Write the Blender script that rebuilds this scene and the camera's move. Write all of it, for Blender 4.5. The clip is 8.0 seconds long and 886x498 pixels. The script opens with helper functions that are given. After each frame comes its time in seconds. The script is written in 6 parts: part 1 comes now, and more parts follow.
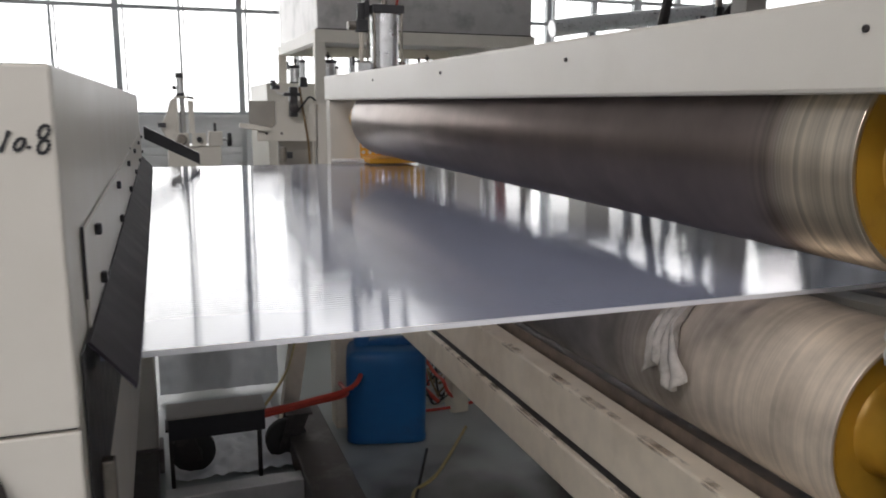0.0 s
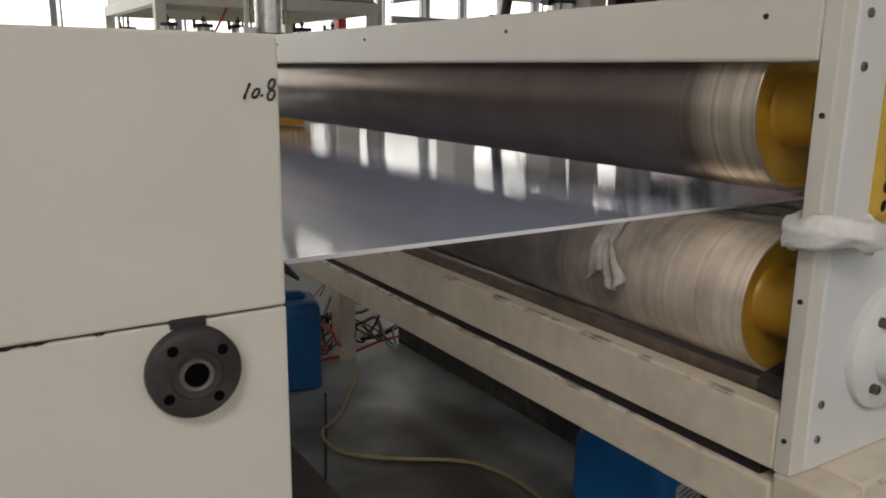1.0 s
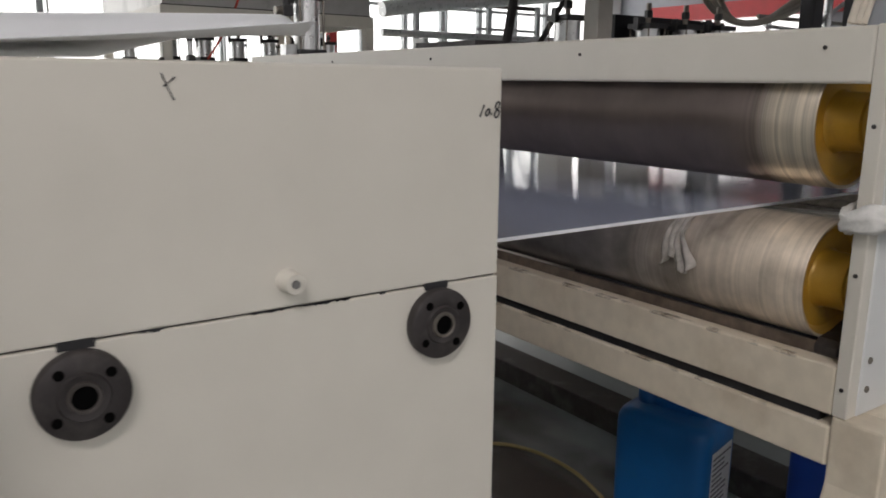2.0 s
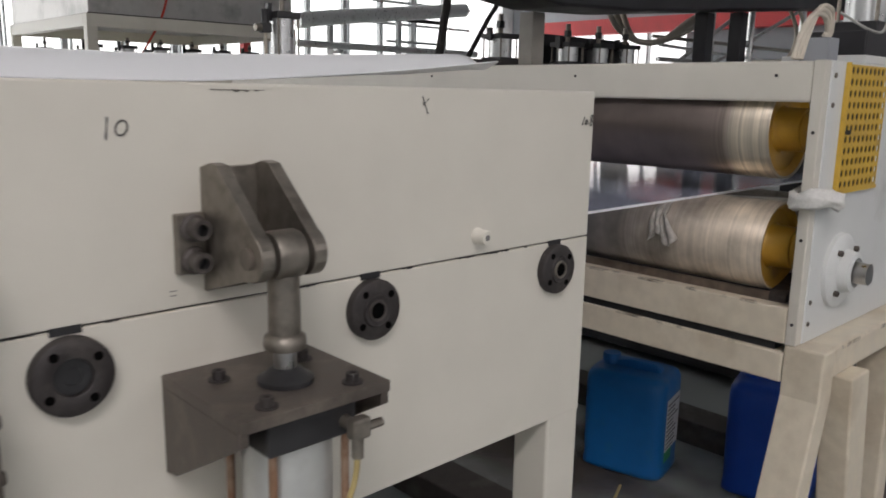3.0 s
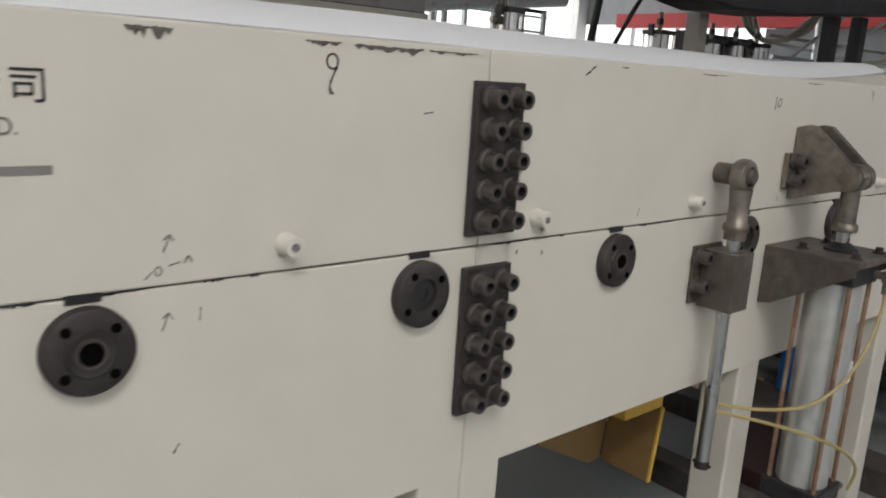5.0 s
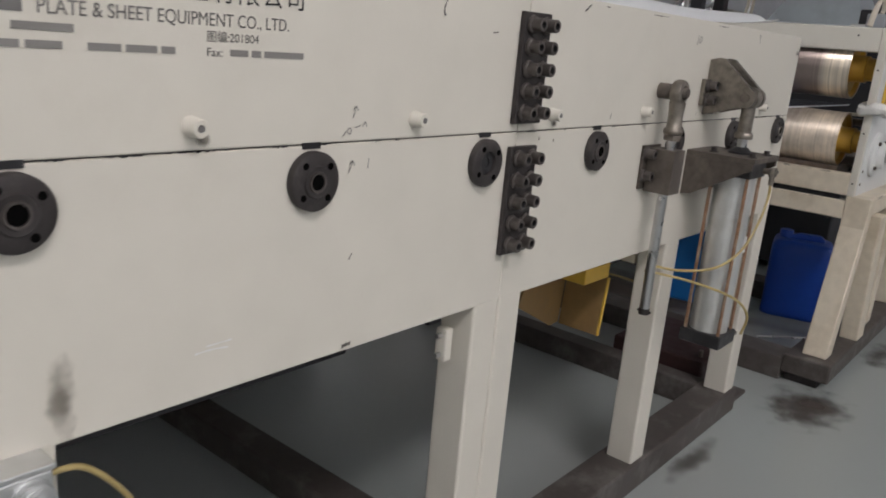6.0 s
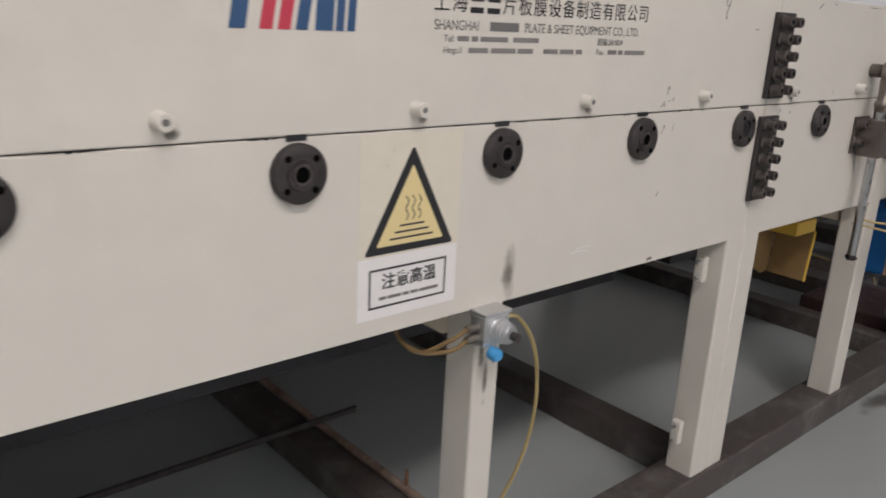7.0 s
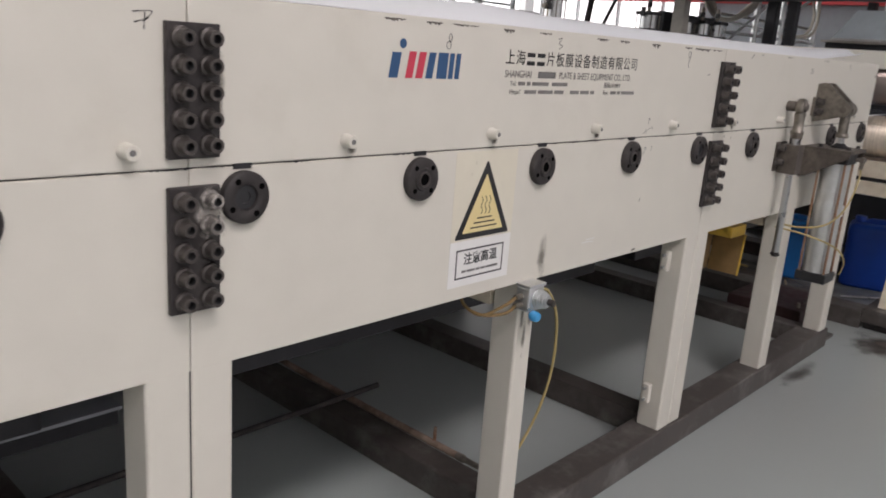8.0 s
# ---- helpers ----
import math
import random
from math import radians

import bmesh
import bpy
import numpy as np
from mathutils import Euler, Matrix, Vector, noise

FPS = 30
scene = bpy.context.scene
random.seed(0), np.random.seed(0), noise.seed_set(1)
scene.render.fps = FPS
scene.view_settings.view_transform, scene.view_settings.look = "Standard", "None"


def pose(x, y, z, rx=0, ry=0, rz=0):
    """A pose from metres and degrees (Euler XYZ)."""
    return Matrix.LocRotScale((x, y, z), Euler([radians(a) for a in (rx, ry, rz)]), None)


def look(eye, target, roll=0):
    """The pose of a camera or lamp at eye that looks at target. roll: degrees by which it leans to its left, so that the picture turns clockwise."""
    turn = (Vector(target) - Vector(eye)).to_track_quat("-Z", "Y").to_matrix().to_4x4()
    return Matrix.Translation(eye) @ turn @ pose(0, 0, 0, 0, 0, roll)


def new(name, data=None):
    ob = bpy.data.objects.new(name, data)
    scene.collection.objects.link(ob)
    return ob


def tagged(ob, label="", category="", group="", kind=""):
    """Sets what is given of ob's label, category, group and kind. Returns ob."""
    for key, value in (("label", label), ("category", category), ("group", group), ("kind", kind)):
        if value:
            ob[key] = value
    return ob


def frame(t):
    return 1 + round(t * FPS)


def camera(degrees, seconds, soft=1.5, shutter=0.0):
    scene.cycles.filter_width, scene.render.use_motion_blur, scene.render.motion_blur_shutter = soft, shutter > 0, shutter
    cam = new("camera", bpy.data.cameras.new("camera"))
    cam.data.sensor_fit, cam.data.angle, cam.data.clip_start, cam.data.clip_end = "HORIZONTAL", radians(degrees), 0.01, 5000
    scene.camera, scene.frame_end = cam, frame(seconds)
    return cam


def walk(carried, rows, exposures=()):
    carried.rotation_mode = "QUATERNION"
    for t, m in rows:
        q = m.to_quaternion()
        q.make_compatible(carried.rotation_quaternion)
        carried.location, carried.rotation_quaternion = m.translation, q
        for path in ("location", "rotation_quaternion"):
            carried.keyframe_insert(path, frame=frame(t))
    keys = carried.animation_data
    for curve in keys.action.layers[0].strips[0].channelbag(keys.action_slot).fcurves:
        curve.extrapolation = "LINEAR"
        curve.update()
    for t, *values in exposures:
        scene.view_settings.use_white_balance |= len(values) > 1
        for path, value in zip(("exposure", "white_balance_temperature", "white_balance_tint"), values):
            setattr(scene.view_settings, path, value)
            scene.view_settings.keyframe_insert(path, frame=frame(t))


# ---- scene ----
cam = camera(58.8, 8.0, soft=1.8, shutter=0.25)
PATH = [
    (0, (-0.03, 0.008, 1.503), (0.633, 1.859, 1.14), 0.3),
    (0.5, (-0.227, -0.026, 1.504), (0.654, 1.720, 1.085), 0.7),
    (1, (-0.405, -0.122, 1.496), (0.647, 1.520, 1.055), 0.7),
    (1.5, (-0.583, -0.178, 1.508), (0.499, 1.446, 1.069), 0.8),
    (1.7, (-0.657, -0.183, 1.511), (0.424, 1.446, 1.081), 0.8),
    (2.8, (-1.272, -0.238, 1.515), (0.055, 1.206, 1.126), 0.7),
    (3, (-1.399, -0.28, 1.525), (-0.054, 1.147, 1.133), 1.1),
    (3.5, (-1.7, -0.313, 1.549), (-0.375, 1.128, 1.143), 2.2),
    (4, (-2.128, -0.274, 1.531), (-0.803, 1.172, 1.136), 2.5),
    (4.5, (-2.419, -0.2, 1.502), (-1.12, 1.264, 1.094), 3.2),
    (4.7, (-2.53, -0.166, 1.503), (-1.265, 1.326, 1.084), 3.3),
    (5.8, (-3.183, -0.232, 1.434), (-1.712, 1.017, 0.908), 5.2),
    (6, (-3.288, -0.279, 1.427), (-1.787, 0.935, 0.903), 5.1),
    (6.5, (-3.606, -0.386, 1.449), (-2.213, 0.931, 0.88), 4.5),
    (7, (-4.002, -0.404, 1.437), (-2.734, 1.032, 0.866), 3.0),
    (7.5, (-4.3, -0.457, 1.468), (-2.968, 0.928, 0.914), 3.1),
    (8, (-4.606, -0.552, 1.48), (-3.18, 0.755, 0.975), 4.2),
]
walk(cam, [(t, look(eye, target, roll)) for t, eye, target, roll in PATH],
     [(0.0, -1.10, 6420, 10), (0.5, -1.40, 6650, 9), (1.0, -1.35, 6850, 8), (1.5, -1.35, 6700, 9), (3.0, -1.23, 6480, 9), (4.0, -1.27, 6450, 6), (4.5, -1.29, 6540, 5), (6.0, -1.22, 6450, 9), (7.0, -1.19, 6550, 12), (8.0, -1.17, 6500, 12)])

# ---- light ----
world = bpy.data.worlds.new("world")
scene.world = world
world.use_nodes = True
wn = world.node_tree
sky = wn.nodes.new("ShaderNodeTexSky")
sky.sky_type, sky.sun_disc = "NISHITA", False
sky.sun_elevation, sky.sun_rotation = radians(50), radians(200)
wn.links.new(sky.outputs[0], wn.nodes["Background"].inputs[0])
wn.nodes["Background"].inputs[1].default_value = 0.12


def area_lamp(name, eye, target, w, h, watts, colour):
    d = bpy.data.lights.new(name, "AREA")
    d.shape, d.size, d.size_y, d.energy, d.color = "RECTANGLE", w, h, watts, colour
    ob = new(name, d)
    ob.matrix_world = look(eye, target)
    return ob


# daylight in the far wall's windows; unseen near windows and roof skylight are added
area_lamp("window_light_far", (3.0, 14.7, 3.7), (3.0, 0.0, 3.0), 24.0, 4.8, 800, (1.0, 0.96, 0.95))
area_lamp("window_light_near", (-6.0, -7.6, 4.2), (-4.0, 0.6, 1.2), 14.0, 1.9, 45, (1.0, 0.925, 0.925))
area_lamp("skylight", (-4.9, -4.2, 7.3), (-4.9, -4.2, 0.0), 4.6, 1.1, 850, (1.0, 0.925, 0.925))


# ---- materials ----
def mat(name, base, rough=0.5, metal=0.0, grain=0.0, scale=40.0, stain=None, stain_scale=3.0, stain_lo=0.5, stain_hi=0.7,
        bump=0.0, bump_scale=200.0, stretch=(1, 1, 1), spec=0.5, random_tint=0.0, stain_detail=8):
    m = bpy.data.materials.new(name)
    m.use_nodes = True
    t = m.node_tree
    p = t.nodes["Principled BSDF"]
    p.inputs["Base Color"].default_value = (*base, 1)
    p.inputs["Roughness"].default_value = rough
    p.inputs["Metallic"].default_value = metal
    p.inputs["Specular IOR Level"].default_value = spec
    co = t.nodes.new("ShaderNodeTexCoord")
    mp = t.nodes.new("ShaderNodeMapping")
    mp.inputs["Scale"].default_value = stretch
    geo = t.nodes.new("ShaderNodeNewGeometry")
    t.links.new(geo.outputs["Position"], mp.inputs["Vector"])
    col = None
    if grain:
        n = t.nodes.new("ShaderNodeTexNoise")
        n.inputs["Scale"].default_value, n.inputs["Detail"].default_value = scale, 6
        t.links.new(mp.outputs[0], n.inputs["Vector"])
        r = t.nodes.new("ShaderNodeMapRange")
        r.inputs["From Min"].default_value, r.inputs["From Max"].default_value = 0.3, 0.7
        r.inputs["To Min"].default_value, r.inputs["To Max"].default_value = 1 - grain, 1 + grain
        t.links.new(n.outputs["Fac"], r.inputs["Value"])
        mx = t.nodes.new("ShaderNodeMix")
        mx.data_type, mx.blend_type = "RGBA", "MULTIPLY"
        mx.inputs["Factor"].default_value = 1
        mx.inputs["A"].default_value = (*base, 1)
        t.links.new(r.outputs[0], mx.inputs["B"])
        col = mx.outputs["Result"]
        r2 = t.nodes.new("ShaderNodeMapRange")
        r2.inputs["From Min"].default_value, r2.inputs["From Max"].default_value = 0.3, 0.7
        r2.inputs["To Min"].default_value, r2.inputs["To Max"].default_value = max(0.02, rough - 0.08), min(1, rough + 0.08)
        t.links.new(n.outputs["Fac"], r2.inputs["Value"])
        t.links.new(r2.outputs[0], p.inputs["Roughness"])
    if stain:
        n = t.nodes.new("ShaderNodeTexNoise")
        n.inputs["Scale"].default_value, n.inputs["Detail"].default_value, n.inputs["Roughness"].default_value = stain_scale, stain_detail, 0.62
        t.links.new(mp.outputs[0], n.inputs["Vector"])
        r = t.nodes.new("ShaderNodeMapRange")
        r.inputs["From Min"].default_value, r.inputs["From Max"].default_value = stain_lo, stain_hi
        t.links.new(n.outputs["Fac"], r.inputs["Value"])
        mx = t.nodes.new("ShaderNodeMix")
        mx.data_type = "RGBA"
        mx.inputs["A"].default_value = (*base, 1)
        if col:
            t.links.new(col, mx.inputs["A"])
        mx.inputs["B"].default_value = (*stain, 1)
        t.links.new(r.outputs[0], mx.inputs["Factor"])
        col = mx.outputs["Result"]
    if random_tint:
        info = t.nodes.new("ShaderNodeObjectInfo")
        r = t.nodes.new("ShaderNodeMapRange")
        r.inputs["To Min"].default_value, r.inputs["To Max"].default_value = 1 - random_tint, 1 + random_tint
        t.links.new(info.outputs["Random"], r.inputs["Value"])
        mx = t.nodes.new("ShaderNodeMix")
        mx.data_type, mx.blend_type = "RGBA", "MULTIPLY"
        mx.inputs["Factor"].default_value = 1
        mx.inputs["A"].default_value = (*base, 1)
        if col:
            t.links.new(col, mx.inputs["A"])
        t.links.new(r.outputs[0], mx.inputs["B"])
        col = mx.outputs["Result"]
    if col:
        t.links.new(col, p.inputs["Base Color"])
    if bump:
        n = t.nodes.new("ShaderNodeTexNoise")
        n.inputs["Scale"].default_value, n.inputs["Detail"].default_value = bump_scale, 3
        t.links.new(mp.outputs[0], n.inputs["Vector"])
        b = t.nodes.new("ShaderNodeBump")
        b.inputs["Strength"].default_value, b.inputs["Distance"].default_value = bump, 0.002
        t.links.new(n.outputs["Fac"], b.inputs["Height"])
        t.links.new(b.outputs[0], p.inputs["Normal"])
    return m


def glow(name, colour, strength):
    m = bpy.data.materials.new(name)
    m.use_nodes = True
    t = m.node_tree
    t.nodes.remove(t.nodes["Principled BSDF"])
    e = t.nodes.new("ShaderNodeEmission")
    e.inputs[0].default_value, e.inputs[1].default_value = (*colour, 1), strength
    t.links.new(e.outputs[0], t.nodes["Material Output"].inputs[0])
    return m


CREAM = mat("cream_enamel", (0.66, 0.63, 0.56), 0.38, 0, 0.025, 9, (0.50, 0.46, 0.38), 2.2, 0.60, 1.15, 0.06, 240)
CREAM_WORN = mat("worn_cream_enamel", (0.71, 0.635, 0.51), 0.45, 0, 0.06, 25, (0.48, 0.39, 0.28), 4.5, 0.50, 0.86, 0.1, 200)
WHITE_PLATE = mat("white_enamel_plate", (0.68, 0.69, 0.68), 0.4, 0, 0.03, 12, (0.5, 0.5, 0.48), 3, 0.62, 0.8, 0.06, 200)
DARK_STEEL = mat("blackened_steel", (0.038, 0.033, 0.033), 0.58, 0.2, 0.2, 60, (0.10, 0.088, 0.08), 14, 0.52, 0.8, 0.2, 260)
BRACKET = mat("brown_oxide_steel", (0.115, 0.098, 0.085), 0.5, 0.4, 0.2, 45, (0.21, 0.18, 0.15), 11, 0.5, 0.75, 0.2, 300)
CAST = mat("grey_cast_steel", (0.25, 0.225, 0.195), 0.42, 0.75, 0.2, 50, (0.13, 0.11, 0.09), 16, 0.52, 0.72, 0.2, 240)
STEEL = mat("bright_steel", (0.50, 0.50, 0.50), 0.32, 1.0, 0.03, 30, None)
ALU = mat("brushed_aluminium", (0.66, 0.67, 0.67), 0.33, 0.9, 0.06, 30, (0.45, 0.45, 0.44), 6, 0.55, 0.75)
TUBE_ALU = mat("anodised_cylinder_tube", (0.62, 0.63, 0.62), 0.36, 0.55, 0.05, 30, (0.48, 0.47, 0.44), 6, 0.55, 0.75)
COPPER = mat("rusty_tie_rod", (0.33, 0.19, 0.12), 0.45, 0.6, 0.25, 60, (0.45, 0.36, 0.28), 15, 0.5, 0.7)
BOLT = mat("oxidised_bolt_steel", (0.085, 0.074, 0.069), 0.45, 0.35, 0.2, 80)
PAINTED_BOLT = mat("paint_spattered_bolt_steel", (0.16, 0.145, 0.135), 0.55, 0.1, 0.2, 80, (0.50, 0.46, 0.42), 60, 0.45, 0.62)
DULL_PIPE = mat("dull_rusty_pipe", (0.36, 0.27, 0.21), 0.55, 0.2, 0.25, 30, (0.12, 0.075, 0.055), 9, 0.45, 0.7)
VOID = mat("deep_shadowed_bore", (0.004, 0.004, 0.004), 1.0, spec=0.0)
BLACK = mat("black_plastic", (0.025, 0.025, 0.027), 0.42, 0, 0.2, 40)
FLAP = mat("purple_grey_rubber", (0.034, 0.030, 0.038), 0.7, 0, 0.15, 20, (0.055, 0.05, 0.06), 6, 0.5, 0.8, spec=0.2)
RUBBER = mat("black_rubber", (0.03, 0.029, 0.028), 0.7, 0, 0.2, 60)
TRAY_STEEL = mat("brown_tray_steel", (0.20, 0.16, 0.13), 0.38, 0.5, 0.25, 30, (0.09, 0.07, 0.06), 9, 0.48, 0.75, 0.15, 160)
HOSE = mat("yellowed_air_hose", (0.42, 0.33, 0.14), 0.35, 0, 0.12, 40)
HOSE_BROWN = mat("brown_air_hose", (0.20, 0.13, 0.055), 0.35, 0, 0.15, 40)
PALE_HOSE = mat("pale_beige_hose", (0.55, 0.50, 0.42), 0.45, 0, 0.1, 30)
GREY_HOSE = mat("grey_cable", (0.35, 0.35, 0.33), 0.5, 0, 0.1, 40)
RED_HOSE = mat("red_air_hose", (0.55, 0.06, 0.035), 0.4, 0, 0.1, 40)
BLUE_KNOB = mat("blue_plastic", (0.06, 0.33, 0.66), 0.35)
CAN_LIGHT = mat("light_blue_drum_plastic", (0.012, 0.14, 0.42), 0.38, 0, 0.06, 14, (0.03, 0.16, 0.28), 5, 0.6, 0.8)
CAN_DARK = mat("blue_drum_plastic", (0.012, 0.10, 0.27), 0.4, 0, 0.08, 14, (0.02, 0.06, 0.12), 5, 0.6, 0.8)
CAN_ROYAL = mat("royal_blue_drum_plastic", (0.012, 0.07, 0.42), 0.38, 0, 0.06, 14)
GREEN = mat("green_print", (0.05, 0.30, 0.12), 0.5)
PAPER = mat("white_paper", (0.75, 0.75, 0.74), 0.6, 0, 0.03, 80)
YELLOW = mat("yellow_enamel", (0.62, 0.40, 0.06), 0.42, 0, 0.08, 30, (0.35, 0.22, 0.06), 8, 0.58, 0.75)
ORANGE = mat("orange_yellow_enamel", (0.80, 0.40, 0.03), 0.42, 0, 0.06, 30)
YELLOW_SHADED = mat("shaded_yellow_enamel", (0.24, 0.15, 0.06), 0.5, 0, 0.1, 30, (0.22, 0.15, 0.07), 7, 0.55, 0.75)
GOLD = mat("ochre_painted_hub", (0.52, 0.30, 0.035), 0.36, 0.15, 0.12, 18, (0.28, 0.15, 0.03), 7, 0.55, 0.75)
INK = mat("black_ink", (0.02, 0.02, 0.022), 0.5)
GREY_INK = mat("grey_ink", (0.16, 0.155, 0.15), 0.55)
PALE_INK = mat("pale_grey_ink", (0.22, 0.21, 0.20), 0.55)
LOGO_BLUE = mat("blue_ink", (0.03, 0.085, 0.19), 0.5)
LOGO_RED = mat("red_ink", (0.55, 0.05, 0.085), 0.5)
SIGN_YELLOW = mat("faded_yellow_print", (0.76, 0.63, 0.32), 0.45)
SIGN_WHITE = mat("white_vinyl", (0.78, 0.77, 0.75), 0.4, 0, 0.02, 30)
SIGN_AGED = mat("aged_clear_vinyl", (0.70, 0.655, 0.54), 0.35, 0, 0.02, 30)
SCUFF = mat("scraped_bare_metal", (0.13, 0.115, 0.10), 0.6, 0.2, 0.4, 90)
GREASE_BASE = mat("grease_stain", (0.22, 0.195, 0.16), 0.5, 0, 0.3, 60)


def patchy(source, name, scale, lo, hi):
    """The same surface, but only in patches, with bare paint between."""
    m = source.copy()
    m.name = name
    t = m.node_tree
    p = t.nodes["Principled BSDF"]
    geo = t.nodes.new("ShaderNodeNewGeometry")
    n = t.nodes.new("ShaderNodeTexNoise")
    n.inputs["Scale"].default_value, n.inputs["Detail"].default_value = scale, 6
    t.links.new(geo.outputs["Position"], n.inputs["Vector"])
    r = t.nodes.new("ShaderNodeMapRange")
    r.inputs["From Min"].default_value, r.inputs["From Max"].default_value = lo, hi
    t.links.new(n.outputs["Fac"], r.inputs["Value"])
    t.links.new(r.outputs[0], p.inputs["Alpha"])
    return m


def smudge(name, colour, at, size, strength, scale):
    """A soft-edged stain on a surface: thick at its middle, mottled, gone at its rim."""
    m = mat(name, colour, 0.5, 0, 0.2, 30)
    t = m.node_tree
    p = t.nodes["Principled BSDF"]
    geo = t.nodes.new("ShaderNodeNewGeometry")
    mp = t.nodes.new("ShaderNodeMapping")
    mp.vector_type = "TEXTURE"
    mp.inputs["Location"].default_value, mp.inputs["Scale"].default_value = at, size
    t.links.new(geo.outputs["Position"], mp.inputs["Vector"])
    ln = t.nodes.new("ShaderNodeVectorMath")
    ln.operation = "LENGTH"
    t.links.new(mp.outputs[0], ln.inputs[0])
    n = t.nodes.new("ShaderNodeTexNoise")
    n.inputs["Scale"].default_value, n.inputs["Detail"].default_value = scale, 4
    t.links.new(geo.outputs["Position"], n.inputs["Vector"])
    ma = t.nodes.new("ShaderNodeMath")
    ma.operation = "MULTIPLY_ADD"
    t.links.new(n.outputs["Fac"], ma.inputs[0])
    ma.inputs[1].default_value = 1.1
    t.links.new(ln.outputs["Value"], ma.inputs[2])
    r = t.nodes.new("ShaderNodeMapRange")
    r.interpolation_type = "SMOOTHSTEP"
    for key, v in (("From Min", 0.5), ("From Max", 1.35), ("To Min", 0.0), ("To Max", 1.0)):
        r.inputs[key].default_value = v
    t.links.new(ma.outputs[0], r.inputs["Value"])
    out = t.nodes.new("ShaderNodeMath")
    out.operation = "MULTIPLY_ADD"
    out.inputs[1].default_value, out.inputs[2].default_value = -strength, strength
    t.links.new(r.outputs[0], out.inputs[0])
    t.links.new(out.outputs[0], p.inputs["Alpha"])
    return m


CHIPPED = patchy(mat("rust_brown_chips", (0.36, 0.28, 0.20), 0.7, 0, 0.4, 60), "chipped_rusty_edge", 16, 0.50, 0.95)
CLOTH = mat("white_cotton_cloth", (0.74, 0.73, 0.70), 0.9, 0, 0.08, 120, bump=0.4, bump_scale=500)
RAG = mat("soiled_cotton_rag", (0.46, 0.43, 0.39), 0.92, 0, 0.2, 40, (0.25, 0.23, 0.2), 18, 0.5, 0.7, 0.4, 500)
STAINLESS = mat("stainless_sheet", (0.52, 0.51, 0.50), 0.42, 0.5, 0.06, 8, (0.25, 0.25, 0.245), 3, 0.5, 0.75)
HOOD_PALE = mat("pale_blue_grey_sheet", (0.62, 0.68, 0.72), 0.35, 0.3, 0.04, 8, (0.50, 0.55, 0.58), 3, 0.5, 0.8)
WALL_PAINT = mat("white_wall_paint", (0.74, 0.75, 0.75), 0.7, 0, 0.04, 6, (0.6, 0.6, 0.58), 1.2, 0.55, 0.8)
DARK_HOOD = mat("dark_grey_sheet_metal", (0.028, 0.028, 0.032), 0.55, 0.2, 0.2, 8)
POST_GREY = mat("grey_painted_post", (0.30, 0.28, 0.25), 0.5, 0, 0.08, 12)
RED_PAINT = mat("red_crane_paint", (0.55, 0.045, 0.05), 0.5, 0, 0.08, 5)
SLATE = mat("slate_blue_panel", (0.30, 0.315, 0.34), 0.6, 0, 0.08, 4)
ROOF = mat("roof_sheet", (0.38, 0.39, 0.40), 0.6, 0, 0.08, 3)
FRAME_GREY = mat("grey_window_profile", (0.42, 0.44, 0.45), 0.45, 0.2)
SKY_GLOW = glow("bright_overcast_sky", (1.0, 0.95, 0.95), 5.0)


def floor_material():
    m = mat("grey_green_epoxy_floor", (0.38, 0.415, 0.405), 0.30, 0, 0.0, 2.5, (0.31, 0.325, 0.32), 0.8, 0.3, 0.9, stain_detail=0)
    return m


FLOOR = floor_material()
BASE_STEEL = mat("dusty_brown_base_steel", (0.085, 0.074, 0.068), 0.5, 0.15, 0.25, 22, (0.20, 0.19, 0.18), 7, 0.52, 0.78, 0.2, 120)


